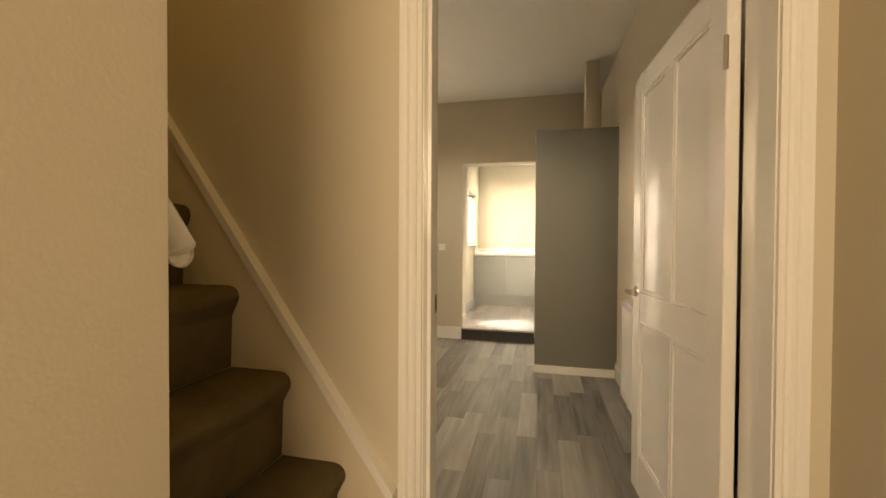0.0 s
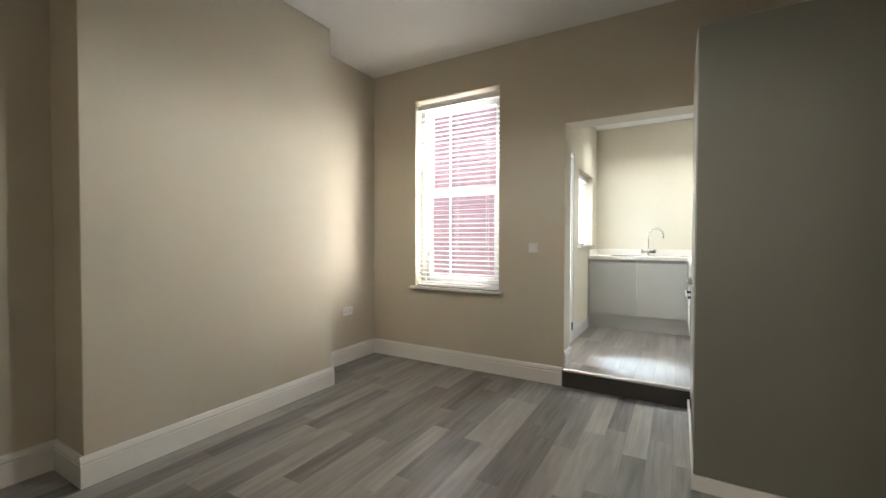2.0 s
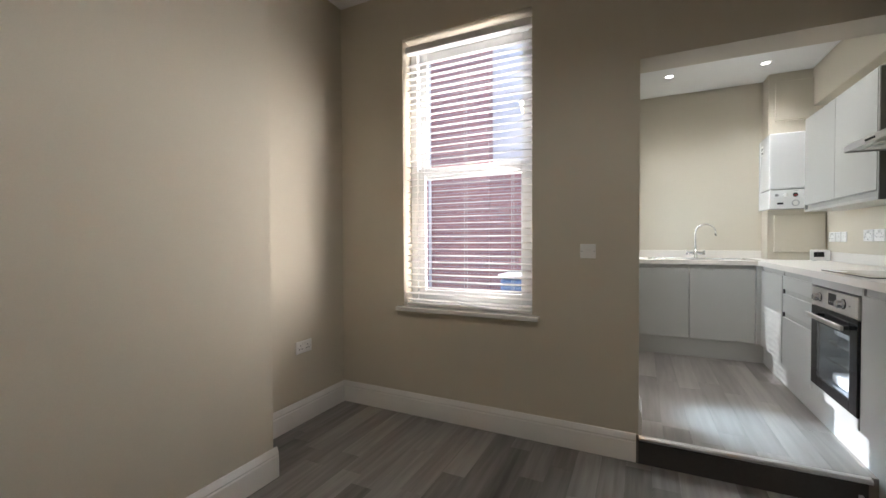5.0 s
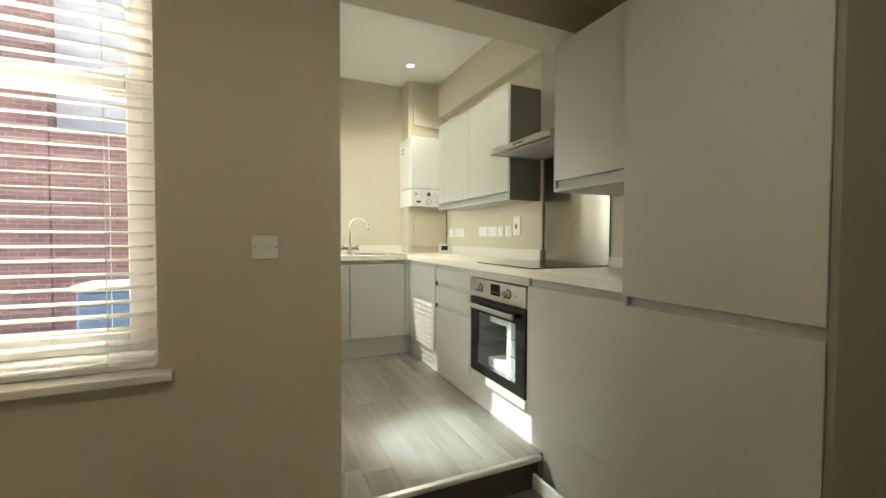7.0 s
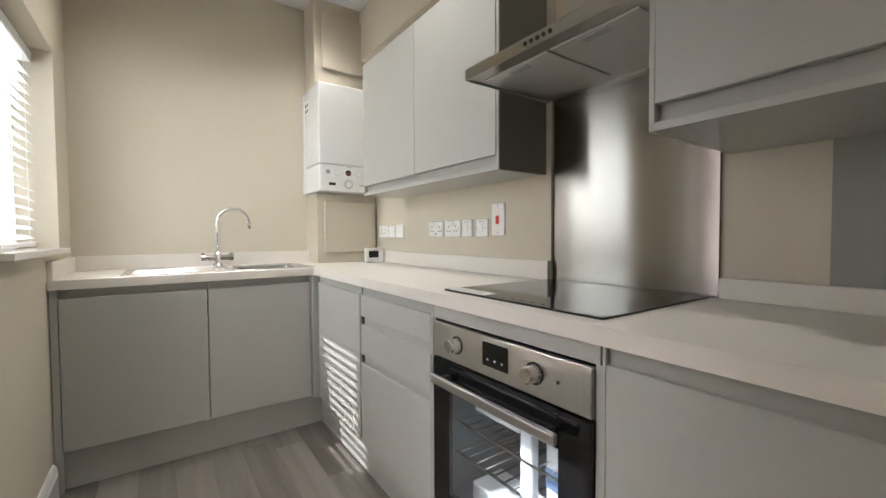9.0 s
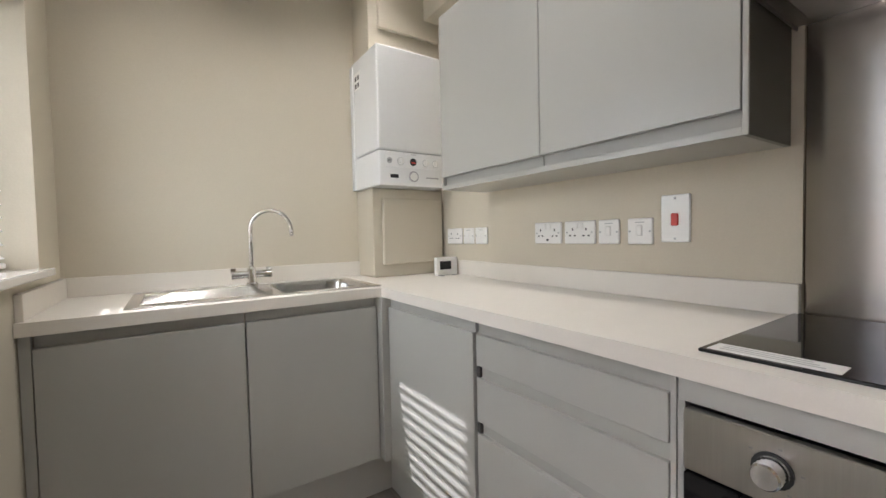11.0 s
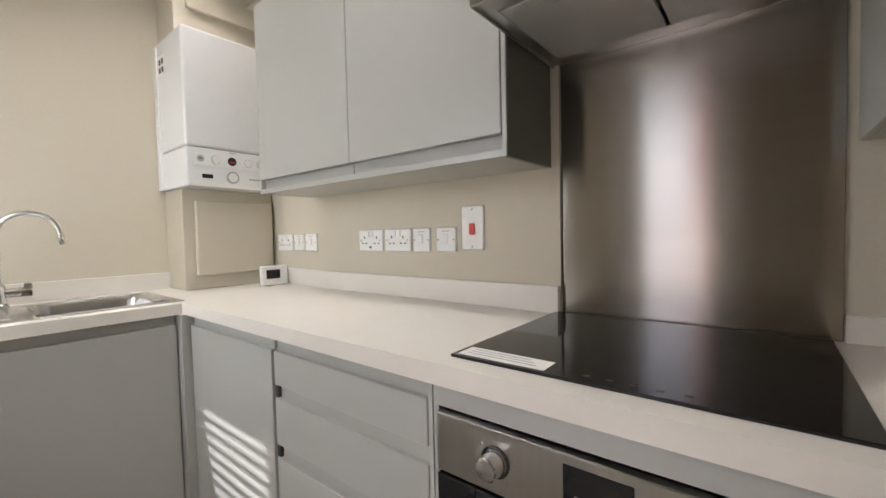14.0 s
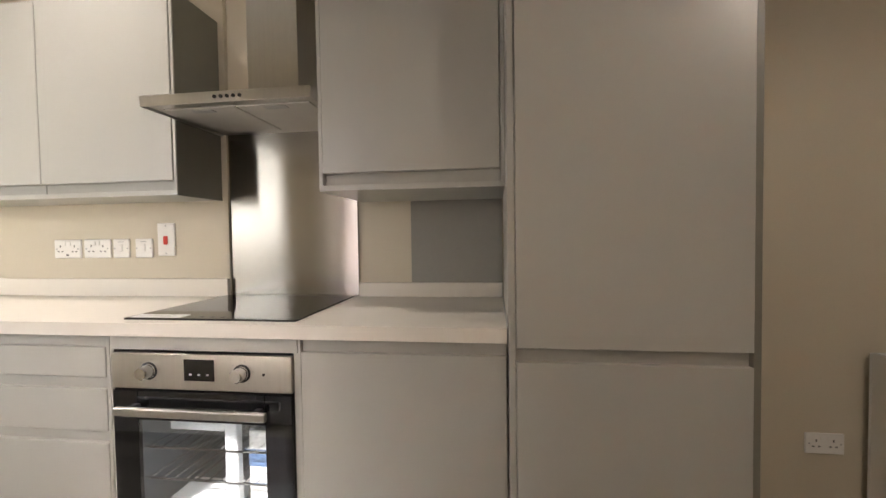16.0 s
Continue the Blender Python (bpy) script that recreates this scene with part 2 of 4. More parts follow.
def lathe(profile, centre, seg=28, axis="Z", bm=None):
    """Turns (radius, height) pairs round an axis through centre."""
    own = bmesh.new()
    rings = []
    for r, h in profile:
        rings.append([own.verts.new((r * math.cos(2 * math.pi * i / seg), r * math.sin(2 * math.pi * i / seg), h)) for i in range(seg)])
    for a, b in zip(rings, rings[1:]):
        for i in range(seg):
            own.faces.new((a[i], a[(i + 1) % seg], b[(i + 1) % seg], b[i]))
    turn = {"Z": Matrix.Identity(4), "X": pose(0, 0, 0, 0, -90, 0), "Y": pose(0, 0, 0, 90, 0, 0)}[axis]
    bmesh.ops.transform(own, matrix=Matrix.Translation(centre) @ turn, verts=own.verts)
    bmesh.ops.recalc_face_normals(own, faces=own.faces)
    return join(bm, own)


def sweep(profile, p0, p1, out, bm=None):
    """A moulding: (out, up) pairs carried from p0 to p1, out being the way it stands off the wall."""
    own = bmesh.new()
    p0, p1, out = Vector(p0), Vector(p1), Vector(out)
    ends = [[own.verts.new(p + out * o + Vector((0, 0, u))) for o, u in profile] for p in (p0, p1)]
    k = len(profile)
    for i in range(k):
        own.faces.new((ends[0][i], ends[0][(i + 1) % k], ends[1][(i + 1) % k], ends[1][i]))
    own.faces.new(ends[0])
    own.faces.new(ends[1][::-1])
    bmesh.ops.recalc_face_normals(own, faces=own.faces)
    return join(bm, own)


def tube(points, r, seg=12, bm=None):
    """A round tube through points."""
    own = bmesh.new()
    pts = [Vector(p) for p in points]
    rings = []
    up = None
    for i, p in enumerate(pts):
        d = (pts[min(i + 1, len(pts) - 1)] - pts[max(i - 1, 0)]).normalized()
        if up is None:
            up = d.orthogonal().normalized()
        up = (up - d * up.dot(d)).normalized()
        s = d.cross(up)
        rings.append([own.verts.new(p + r * (math.cos(a) * up + math.sin(a) * s)) for a in [2 * math.pi * j / seg for j in range(seg)]])
    for a, b in zip(rings, rings[1:]):
        for j in range(seg):
            own.faces.new((a[j], a[(j + 1) % seg], b[(j + 1) % seg], b[j]))
    own.faces.new(rings[0][::-1])
    own.faces.new(rings[-1])
    bmesh.ops.recalc_face_normals(own, faces=own.faces)
    return join(bm, own)


def part(name, bm, mat, parent=None, label="", smooth=False):
    """Links bm as one mesh object, under parent where one is given."""
    me = bpy.data.meshes.new(name)
    bm.to_mesh(me)
    bm.free()
    me.materials.append(mat)
    if smooth:
        for f in me.polygons:
            f.use_smooth = True
    ob = new(name, me)
    if parent is not None:
        ob.parent = parent
        ob.matrix_parent_inverse = parent_frame(parent).inverted()
    return tagged(ob, label)


def parent_frame(ob):
    """Where a parent stands: an Empty at its base, a mesh at the world's origin."""
    return Matrix.Translation(ob.location) if ob.type == "EMPTY" else Matrix.Identity(4)


def thing(name, at, label, category, group="", kind=""):
    ob = new(name)
    ob.location = at
    ob.empty_display_size = 0.1
    return tagged(ob, label, category, group, kind)


def structure(name, bm, mat, label="", category="wall"):
    return tagged(part(name, bm, mat), label, category, "", "structure")


# ---- the large structure ----
ZK, ZC, ZKC = 0.155, 3.07, 2.81          # kitchen floor, living ceiling, kitchen ceiling
XL, XB, XR, XK = -3.045, -2.685, 0.74, 0.582
YN, YF = 1.255, 5.05                       # living room's near and far wall faces
YW, YKB = 5.27, 7.53                      # kitchen side of the far wall, kitchen back wall
XO, ZO = -0.935, 2.268                    # opening into the kitchen
XKL = -1.092                              # kitchen's outer wall
YT0, YT1 = 3.903, 4.516                    # tall unit

# far wall with window and kitchen opening
b = bx(XL - 0.2, YF, 0, -2.485, YW, ZC)
bx(-2.485, YF, 0, -1.54, YW, 0.755, bm=b)
bx(-2.485, YF, 2.715, -1.54, YW, ZC, bm=b)
bx(-1.54, YF, 0, XO, YW, ZC, bm=b)
bx(XO, YF, ZO, XR + 0.2, YW, ZC, bm=b)
structure("wall_far", b, PAINT, "greige painted plaster wall with a sash window and opening")
structure("wall_right", bx(XR, YN - 0.17, 0, XR + 0.2, YW, ZC), PAINT, "greige painted plaster wall beside the door")
b = bx(XL - 0.2, YN - 0.17, 0, XL, YF, ZC)
structure("wall_left", b, PAINT, "greige painted plaster party wall with alcoves")
structure("chimney_breast", bx(XL, 2.345, 0, XB, 4.045, ZC, 0.004), PAINT, "greige painted chimney breast with no fireplace", "chimney breast")
b = bx(XL - 0.2, YN - 0.17, 0, -0.345, YN, ZC)
bx(-0.345, YN - 0.17, 2.12, 0.637, YN, ZC, bm=b)
bx(0.637, YN - 0.17, 0, XR, YN, ZC, bm=b)
structure("wall_near", b, PAINT, "greige painted wall between stairs and living room")
structure("ceiling_living", bx(XL - 0.2, YN - 0.17, ZC, XR + 0.2, YW, ZC + 0.12), CEIL, "white painted ceiling", "ceiling")

# kitchen shell
b = bx(XKL - 0.25, YKB, 0, XK + 0.3, YKB + 0.2, ZKC)
structure("wall_kitchen_back", b, PAINT, "greige painted kitchen end wall")
b = bx(XK, YW, 0, XK + 0.2, YKB, ZKC)
bx(XK, YT1, 0, XR, YW, 2.33, bm=b)
bx(XK - 0.022, 5.7035, 1.07, XK, 6.86, ZKC, bm=b)
structure("wall_kitchen_right", b, PAINT, "greige painted kitchen wall behind the worktop")
DY0, DY1, DZ = 5.40, 6.0, 2.16
WY0, WY1, WZ0, WZ1 = 6.38, 7.235, 1.20, 2.11
XKO = XKL - 0.25
b = bx(XKO, YW, 0, XKL, DY0, ZKC)
bx(XKO, DY0, DZ, XKL, DY1, ZKC, bm=b)
bx(XKO, DY0, 0, XKL, DY1, ZK - 0.004, bm=b)
bx(XKO, DY1, 0, XKL, WY0, ZKC, bm=b)
bx(XKO, WY0, 0, XKL, WY1, WZ0, bm=b)
bx(XKO, WY0, WZ1, XKL, WY1, ZKC, bm=b)
bx(XKO, WY1, 0, XKL, YKB, ZKC, bm=b)
structure("wall_kitchen_left", b, PAINT, "pale painted kitchen outer wall with door and window")
structure("ceiling_kitchen", bx(XKO, YW, ZKC, XK + 0.3, YKB + 0.2, ZKC + 0.12), CEIL, "white kitchen ceiling with downlights", "ceiling")
structure("bulkhead", bx(0.47, YW, 2.46, XK - 0.001, 7.33, ZKC, 0.003), PAINT, "greige boxed-in bulkhead under the kitchen ceiling", "bulkhead")
b = bx(0.15, 7.32, 1.0705, XK - 0.001, YKB, 1.538, 0.003)
bx(0.15, 7.32, 2.232, XK - 0.001, YKB, ZKC, 0.003, bm=b)
structure("boiler_column", b, PAINT, "greige boxed-in column behind the boiler", "boxing")
structure("pipe_boxing", bx(0.47, 4.16, 2.335, 0.60, 4.34, ZC, 0.003), PAINT, "greige pipe boxing above the tall unit", "boxing")
# thin grey sheet on the wall, ending at y 4.895
structure("grey_wall_strip", bx(XK - 0.006, YT1 + 0.004, 1.1285, XK, 4.895, 1.50), RENDER, "grey strip of wall under the cabinet", "wall panel")

# lobby, stair well and what closes them
LZ = 4.2
b = bx(-0.62, -0.9, 0, -0.415, 0.297, LZ, 0.004)
bx(-3.2, 0.18, 0, -0.62, 0.297, LZ, bm=b)
structure("wall_stair_near", b, PAINT, "beige painted wall beside the carpeted stairs")
structure("wall_stair_end", bx(-3.3, 0.17, 0, -3.2, YN - 0.17, LZ), PAINT, "beige painted wall at the stair head")
structure("wall_stair_far", bx(-3.2, YN - 0.17, ZC, XR, YN - 0.05, LZ), PAINT, "beige painted wall over the stairs")
structure("wall_lobby_right", bx(XR, -3.0, 0, XR + 0.2, YN - 0.17, LZ), PAINT, "beige painted lobby wall")
b = bx(-2.2, -3.1, 0, XR + 0.2, -3.0, LZ)
bx(-2.2, -3.0, 0, -2.1, 0.18, LZ, bm=b)
structure("wall_front_room", b, PAINT, "beige painted walls of the front room")
structure("ceiling_lobby", bx(-3.3, -3.1, LZ, XR + 0.2, YN - 0.05, LZ + 0.1), CEIL, "white ceiling above the stairs", "ceiling")

# floors, with planks laid further down
floor = structure("floor", bx(XL - 0.2, -3.1, -0.12, XR + 0.2, YW, -0.006), DARK, "dark grey wood-effect plank floor", "floor")
floor_kitchen = structure("floor_kitchen", bx(XKO, 5.045, -0.12, XK + 0.2, YKB, ZK - 0.006), PLANK_K, "pale grey wood-effect plank floor on a raised step", "floor")
b = bx(XO, 5.03, 0.0, 0.02, 5.044, ZK - 0.03)
structure("step_riser", b, DARK, "dark riser of the single step up", "step")
b = sweep([(0, 0), (0.028, 0), (0.03, 0.012), (0.024, 0.02), (0, 0.022)], (XO + 0.002, 5.04, ZK - 0.018), (0.03, 5.04, ZK - 0.018), (0, -1, 0))
structure("step_nosing", b, TRIM, "metal edge strip along the kitchen step", "step")

# skirting with a moulded top
SK = [(0, 0), (0.018, 0), (0.018, 0.105), (0.014, 0.112), (0.017, 0.120), (0.012, 0.135), (0.006, 0.148), (0, 0.15)]


def skirting(name, runs, z=0.0, h=1.0):
    b = bmesh.new()
    for p0, p1, out in runs:
        sweep([(o, u * h) for o, u in SK], (*p0, z), (*p1, z), out, b)
    return structure(name, b, WHITE, "white gloss skirting board with a moulded top", "skirting")


skirting("baseboard_far", [((XL, YF), (XO - 0.012, YF), (0, -1, 0))], h=1.06)
skirting("baseboard_left", [((XL, YN), (XL, 2.345), (1, 0, 0)), ((XL, 4.045), (XL, YF), (1, 0, 0))], h=1.06)
skirting("baseboard_breast", [((XB, 2.327), (XB, 4.063), (1, 0, 0)), ((XL, 2.345), (XB, 2.345), (0, -1, 0)), ((XL, 4.045), (XB, 4.045), (0, 1, 0))], h=1.06)
skirting("baseboard_right", [((XR, YN), (XR, YT0), (-1, 0, 0))], h=1.0)
skirting("baseboard_near", [((XL, YN), (-0.41, YN), (0, 1, 0))])
skirting("baseboard_jamb", [((XO, YF - 0.0), (XO, YW), (1, 0, 0))], z=ZK, h=0.95)
skirting("baseboard_kitchen", [((XKL, DY1 + 0.07), (XKL, 6.93), (1, 0, 0))], z=ZK, h=1.0)
b = bx(-0.016, YT0 - 0.02, 0.0, 0.002, 5.03, 0.075, 0.003)
bx(0.002, YT0 - 0.02, 0.0, XR - 0.019, YT0 - 0.002, 0.075, 0.003, bm=b)
structure("baseboard_tall_unit", b, WHITE, "low white skirting round the foot of the tall unit", "skirting")


def architrave(name, x, side, y, out, z1):
    """One upright of a door's moulded surround."""
    prof = [(0, 0), (0.0, 0.014), (0.012, 0.020), (0.02, 0.014), (0.03, 0.013), (0.038, 0.019), (0.05, 0.013), (0.062, 0.022), (0.07, 0.022), (0.072, 0)]
    b = bmesh.new()
    ends = [[b.verts.new((x + side * a, y + out * d, z)) for a, d in prof] for z in (0.0, z1)]
    k = len(prof)
    for i in range(k):
        b.faces.new((ends[0][i], ends[0][(i + 1) % k], ends[1][(i + 1) % k], ends[1][i]))
    b.faces.new(ends[0]), b.faces.new(ends[1])
    bmesh.ops.recalc_face_normals(b, faces=b.faces)
    return structure(name, b, WHITE, "white gloss moulded door surround", "architrave")


YL = YN - 0.17
architrave("architrave_left", -0.32, -1, YL, -1, 2.17)
architrave("architrave_right", 0.615, 1, YL, -1, 2.17)
architrave("architrave_left_room", -0.32, -1, YN, 1, 2.17)
architrave("architrave_right_room", 0.64, 1, YN, 1, 2.17)
b = bx(-0.39, YL - 0.02, 2.095, 0.685, YL - 0.001, 2.165, 0.004)
bx(-0.39, YN + 0.001, 2.095, 0.71, YN + 0.02, 2.165, 0.004, bm=b)
structure("architrave_head", b, WHITE, "white gloss door head moulding", "architrave")
b = bx(-0.345, YL - 0.001, 0, -0.317, YN + 0.001, 2.095, 0.002)
bx(0.612, YL - 0.001, 0, 0.637, YN + 0.001, 2.12, 0.002, bm=b)
bx(-0.317, YL - 0.001, 2.095, 0.612, YN + 0.001, 2.12, 0.002, bm=b)
bx(-0.317, 1.125, 0, -0.304, 1.165, 2.095, 0.002, bm=b)
jamb = structure("door_frame", b, WHITE, "white gloss door lining with a strike plate", "door frame")
part("strike_plate", bx(-0.3175, 1.222, 1.008, -0.3145, 1.250, 1.072, 0.001), BRASS, jamb, "satin metal strike plate")
part("latch_hole", bx(-0.3150, 1.229, 1.022, -0.3138, 1.243, 1.056), BLACK, jamb)


# ---- lobby things ----
def stairs():
    st = thing("staircase", (-0.6, 0.74, 0), "steep staircase in olive-brown carpet between painted walls", "stairs")
    rise, going, x0 = 0.277, 0.196, -0.365
    for i in range(11):
        z, x = rise * (i + 1) - 0.006, x0 - going * i
        b = bmesh.new()
        prof = [(x - going - 0.03, z), (x - 0.04, z), (x - 0.02, z - 0.005), (x - 0.006, z - 0.017), (x, z - 0.035), (x - 0.003, z - 0.052), (x - 0.014, z - 0.072), (x - 0.028, z - 0.10), (x - 0.034, z - rise), (x - going - 0.03, z - rise)]
        ends = [[b.verts.new((px, y, pz)) for px, pz in prof] for y in (0.299, 1.053)]
        k = len(prof)
        for j in range(k):
            b.faces.new((ends[0][j], ends[0][(j + 1) % k], ends[1][(j + 1) % k], ends[1][j]))
        b.faces.new(ends[0]), b.faces.new(ends[1])
        bmesh.ops.recalc_face_normals(b, faces=b.faces)
        part("step", b, CARPET, st)
    # wall string, following the pitch
    s = rise / going
    # the top edge is whiter than the board: its light is painted in
    for nm, y0, y1, up0, up1, m in (("string_board", 1.055, 1.0845, -0.6, 0.115, CREAM), ("string_cap", 1.043, 1.0845, 0.115, 0.158, WHITE)):
        b = bmesh.new()
        xa, xb = -0.40, -2.9
        za, zb = 0.27 + s * (-0.365 - xa), 0.27 + s * (-0.365 - xb)
        vs = [b.verts.new((x, y, max(0.0, z))) for y in (y0, y1) for x, z in ((xa, za + up0), (xb, zb + up0), (xb, zb + up1), (xa, za + up1))]
        for f in ((0, 1, 2, 3), (7, 6, 5, 4), (0, 4, 5, 1), (1, 5, 6, 2), (2, 6, 7, 3), (3, 7, 4, 0)):
            b.faces.new([vs[i] for i in f])
        bmesh.ops.recalc_face_normals(b, faces=b.faces)
        part(nm, b, m, st, "cream painted stair string" if nm == "string_board" else "top edge of the string, whiter for the light on it")
    return st


stairs()
hr = thing("handrail", (-0.45, 0.36, 1.2), "round white-painted handrail fixed to the stair wall", "handrail")
part("rail", tube([(-0.47 - 0.06 * i, 0.362, 1.238 + 0.085 * i) for i in range(22)], 0.022, 14), WHITE, hr, smooth=True)
part("rail_end", lathe([(0, 0.018), (0.014, 0.015), (0.021, 0.006), (0.022, 0)], (-0.467, 0.362, 1.234), 14, "X"), WHITE, hr)
for i in (4, 14):
    part("bracket", tube([(-0.47 - 0.06 * i, 0.298, 1.17 + 0.085 * i), (-0.47 - 0.06 * i, 0.34, 1.175 + 0.085 * i), (-0.47 - 0.06 * i, 0.36, 1.215 + 0.085 * i)], 0.007), BRASS, hr)


def panel_door():
    """Four-panel door, standing open into the room; built flat along +x, then turned."""
    L, T, H = 0.88, 0.04, 2.075
    d = thing("panel_door", (0.61, 1.272, 0.012), "white gloss panelled door standing open into the room", "door")
    turn = pose(0, 0, 0, 0, 0, 94.3)
    d.matrix_basis = Matrix.Translation((0.61, 1.272, 0.012)) @ turn

    def local(name, bm, mat, parent=d, label=""):
        me = bpy.data.meshes.new(name)
        bm.to_mesh(me)
        bm.free()
        me.materials.append(mat)
        ob = new(name, me)
        ob.parent = parent
        return tagged(ob, label)

    st, mid = 0.105, 0.09
    x1, x2, x3 = st, L / 2 - mid / 2, L / 2 + mid / 2
    rails = ((0, 0.2), (0.86, 1.0), (H - 0.11, H))
    b = bx(0, 0, 0, st, T, H, 0.003)
    bx(L - st, 0, 0, L, T, H, 0.003, bm=b)
    for z0, z1 in rails:
        bx(st, 0.0005, z0, L - st, T - 0.0005, z1, 0.002, bm=b)
    for z0, z1 in ((0.2, 0.86), (1.0, H - 0.11)):
        bx(x2, 0.0005, z0, x3, T - 0.0005, z1, 0.002, bm=b)
    local("door_leaf", b, WHITE)
    for xa, xb in ((x1, x2), (x3, L - st)):
        for za, zb in ((0.2, 0.86), (1.0, H - 0.11)):
            b = bx(xa, 0.012, za, xb, T - 0.012, zb)
            for y0, y1 in ((0.003, 0.012), (T - 0.012, T - 0.003)):
                bx(xa, y0, za, xa + 0.016, y1, zb, 0.003, bm=b)
                bx(xb - 0.016, y0, za, xb, y1, zb, 0.003, bm=b)
                bx(xa + 0.016, y0, za, xb - 0.016, y1, za + 0.016, 0.003, bm=b)
                bx(xa + 0.016, y0, zb - 0.016, xb - 0.016, y1, zb, 0.003, bm=b)
            local("door_panel", b, WHITE)
    for side in (1, -1):
        y = T if side > 0 else 0.0
        h = local("door_handle", lathe([(0, 0.009), (0.022, 0.008), (0.026, 0.004), (0.026, 0)], (L - 0.06, y, 1.0), 20, "Y") if side < 0
                  else cyl((L - 0.06, y, 1.0), (L - 0.06, y + 0.008, 1.0), 0.026), BRASS, d, "satin nickel lever handle")
        local("lever", tube([(L - 0.06, y, 1.0), (L - 0.06, y + side * 0.045, 1.0), (L - 0.068, y + side * 0.052, 1.0), (L - 0.19, y + side * 0.054, 1.0)], 0.0095), BRASS, h)
    local("latch_plate", bx(L - 0.001, 0.009, 0.94, L + 0.001, 0.031, 1.06), BRASS)
    for z in (0.2, 1.76):
        local("hinge", cyl((-0.006, T + 0.004, z), (-0.006, T + 0.004, z + 0.1), 0.007, seg=10), BRASS)
    return d


panel_door()

# ---- living room things ----
def radiator():
    r = thing("radiator", (0.68, 2.65, 0.14), "white double-panel convector radiator on the wall", "radiator")
    x0, x1, y0, y1, z0, z1 = 0.622, 0.715, 1.93, 3.08, 0.14, 0.838
    b = bx(x0, y0, z0, x0 + 0.012, y1, z1 - 0.004, 0.004)
    n = 36
    for i in range(n):
        y = y0 + 0.03 + (y1 - y0 - 0.06) * i / n
        part("flute", bx(x0 - 0.003, y, z0 + 0.05, x0 + 0.0005, y + 0.02, z1 - 0.05, 0.0012), BOILER, r)
    part("front_panel", b, BOILER, r)
    part("rear_panel", bx(x1 - 0.012, y0, z0, x1, y1, z1 - 0.004, 0.004), BOILER, r)
    part("side_cover", bx(x0 + 0.013, y1 - 0.012, z0 + 0.02, x1 - 0.013, y1 - 0.001, z1, 0.002), BOILER, r)
    part("side_cover", bx(x0 + 0.013, y0 + 0.001, z0 + 0.02, x1 - 0.013, y0 + 0.012, z1, 0.002), BOILER, r)
    b = bmesh.new()
    for i in range(5):
        x = x0 + 0.016 + i * 0.0145
        bx(x, y0 + 0.012, z1 - 0.008, x + 0.005, y1 - 0.012, z1, bm=b)
    for i in range(60):
        y = y0 + 0.02 + i * 0.019
        bx(x0 + 0.014, y, z1 - 0.010, x1 - 0.014, y + 0.005, z1 - 0.003, bm=b)
    part("top_grille", b, BOILER, r, "slotted white top grille")
    part("fins", bx(x0 + 0.02, y0 + 0.02, z0 + 0.03, x1 - 0.02, y1 - 0.02, z1 - 0.03), GREYP, r)
    v = part("valve", tube([(0.67, y1 + 0.03, 0.0), (0.67, y1 + 0.03, 0.17), (0.67, y1 - 0.005, 0.175)], 0.0085), CHROME, r)
    part("valve_head", cyl((0.67, y1 + 0.03, 0.17), (0.67, y1 + 0.03, 0.235), 0.017), PLASTIC, r)
    for y in (2.2, 2.9):
        part("bracket", bx(x1 - 0.002, y, 0.3, XR - 0.001, y + 0.03, 0.7), BOILER, r)
    return r


radiator()


def pendant():
    x, y, z = -1.135, 3.12, 2.565
    p = thing("pendant_lamp", (x, y, ZC), "mustard-yellow enamel pendant shade with a lit bulb", "ceiling lamp")
    prof = [(0.158, 0.0), (0.150, 0.016), (0.115, 0.045), (0.072, 0.075), (0.047, 0.10), (0.043, 0.135), (0.030, 0.145),
            (0.026, 0.142), (0.039, 0.132), (0.043, 0.098), (0.068, 0.073), (0.111, 0.042), (0.146, 0.014), (0.154, 0.0)]
    prof.append(prof[0])
    part("shade", lathe(prof, (x, y, z), 40), MUSTARD, p, "mustard enamel shade, golden inside", True)
    part("lamp_holder", lathe([(0, 0.1), (0.02, 0.1), (0.02, 0.16), (0.026, 0.165), (0.022, 0.21), (0.006, 0.225), (0, 0.225)], (x, y, z), 20), GREYP, p)
    part("bulb", lathe([(0, 0.0), (0.02, 0.005), (0.03, 0.022), (0.03, 0.04), (0.018, 0.07), (0.012, 0.1), (0, 0.1)], (x, y, z + 0.005), 20), BULB, p, "lit bulb", True)
    part("flex", cyl((x, y, z + 0.22), (x, y, ZC - 0.02), 0.003, seg=8), PLASTIC, p)
    part("ceiling_rose", lathe([(0.01, -0.03), (0.03, -0.028), (0.045, -0.012), (0.047, 0), (0, 0)], (x, y, ZC - 0.001), 24), PLASTIC, p)
    return p


pend = pendant()
for o in pend.children:
    if o.name.startswith("bulb"):
        o.visible_shadow = False


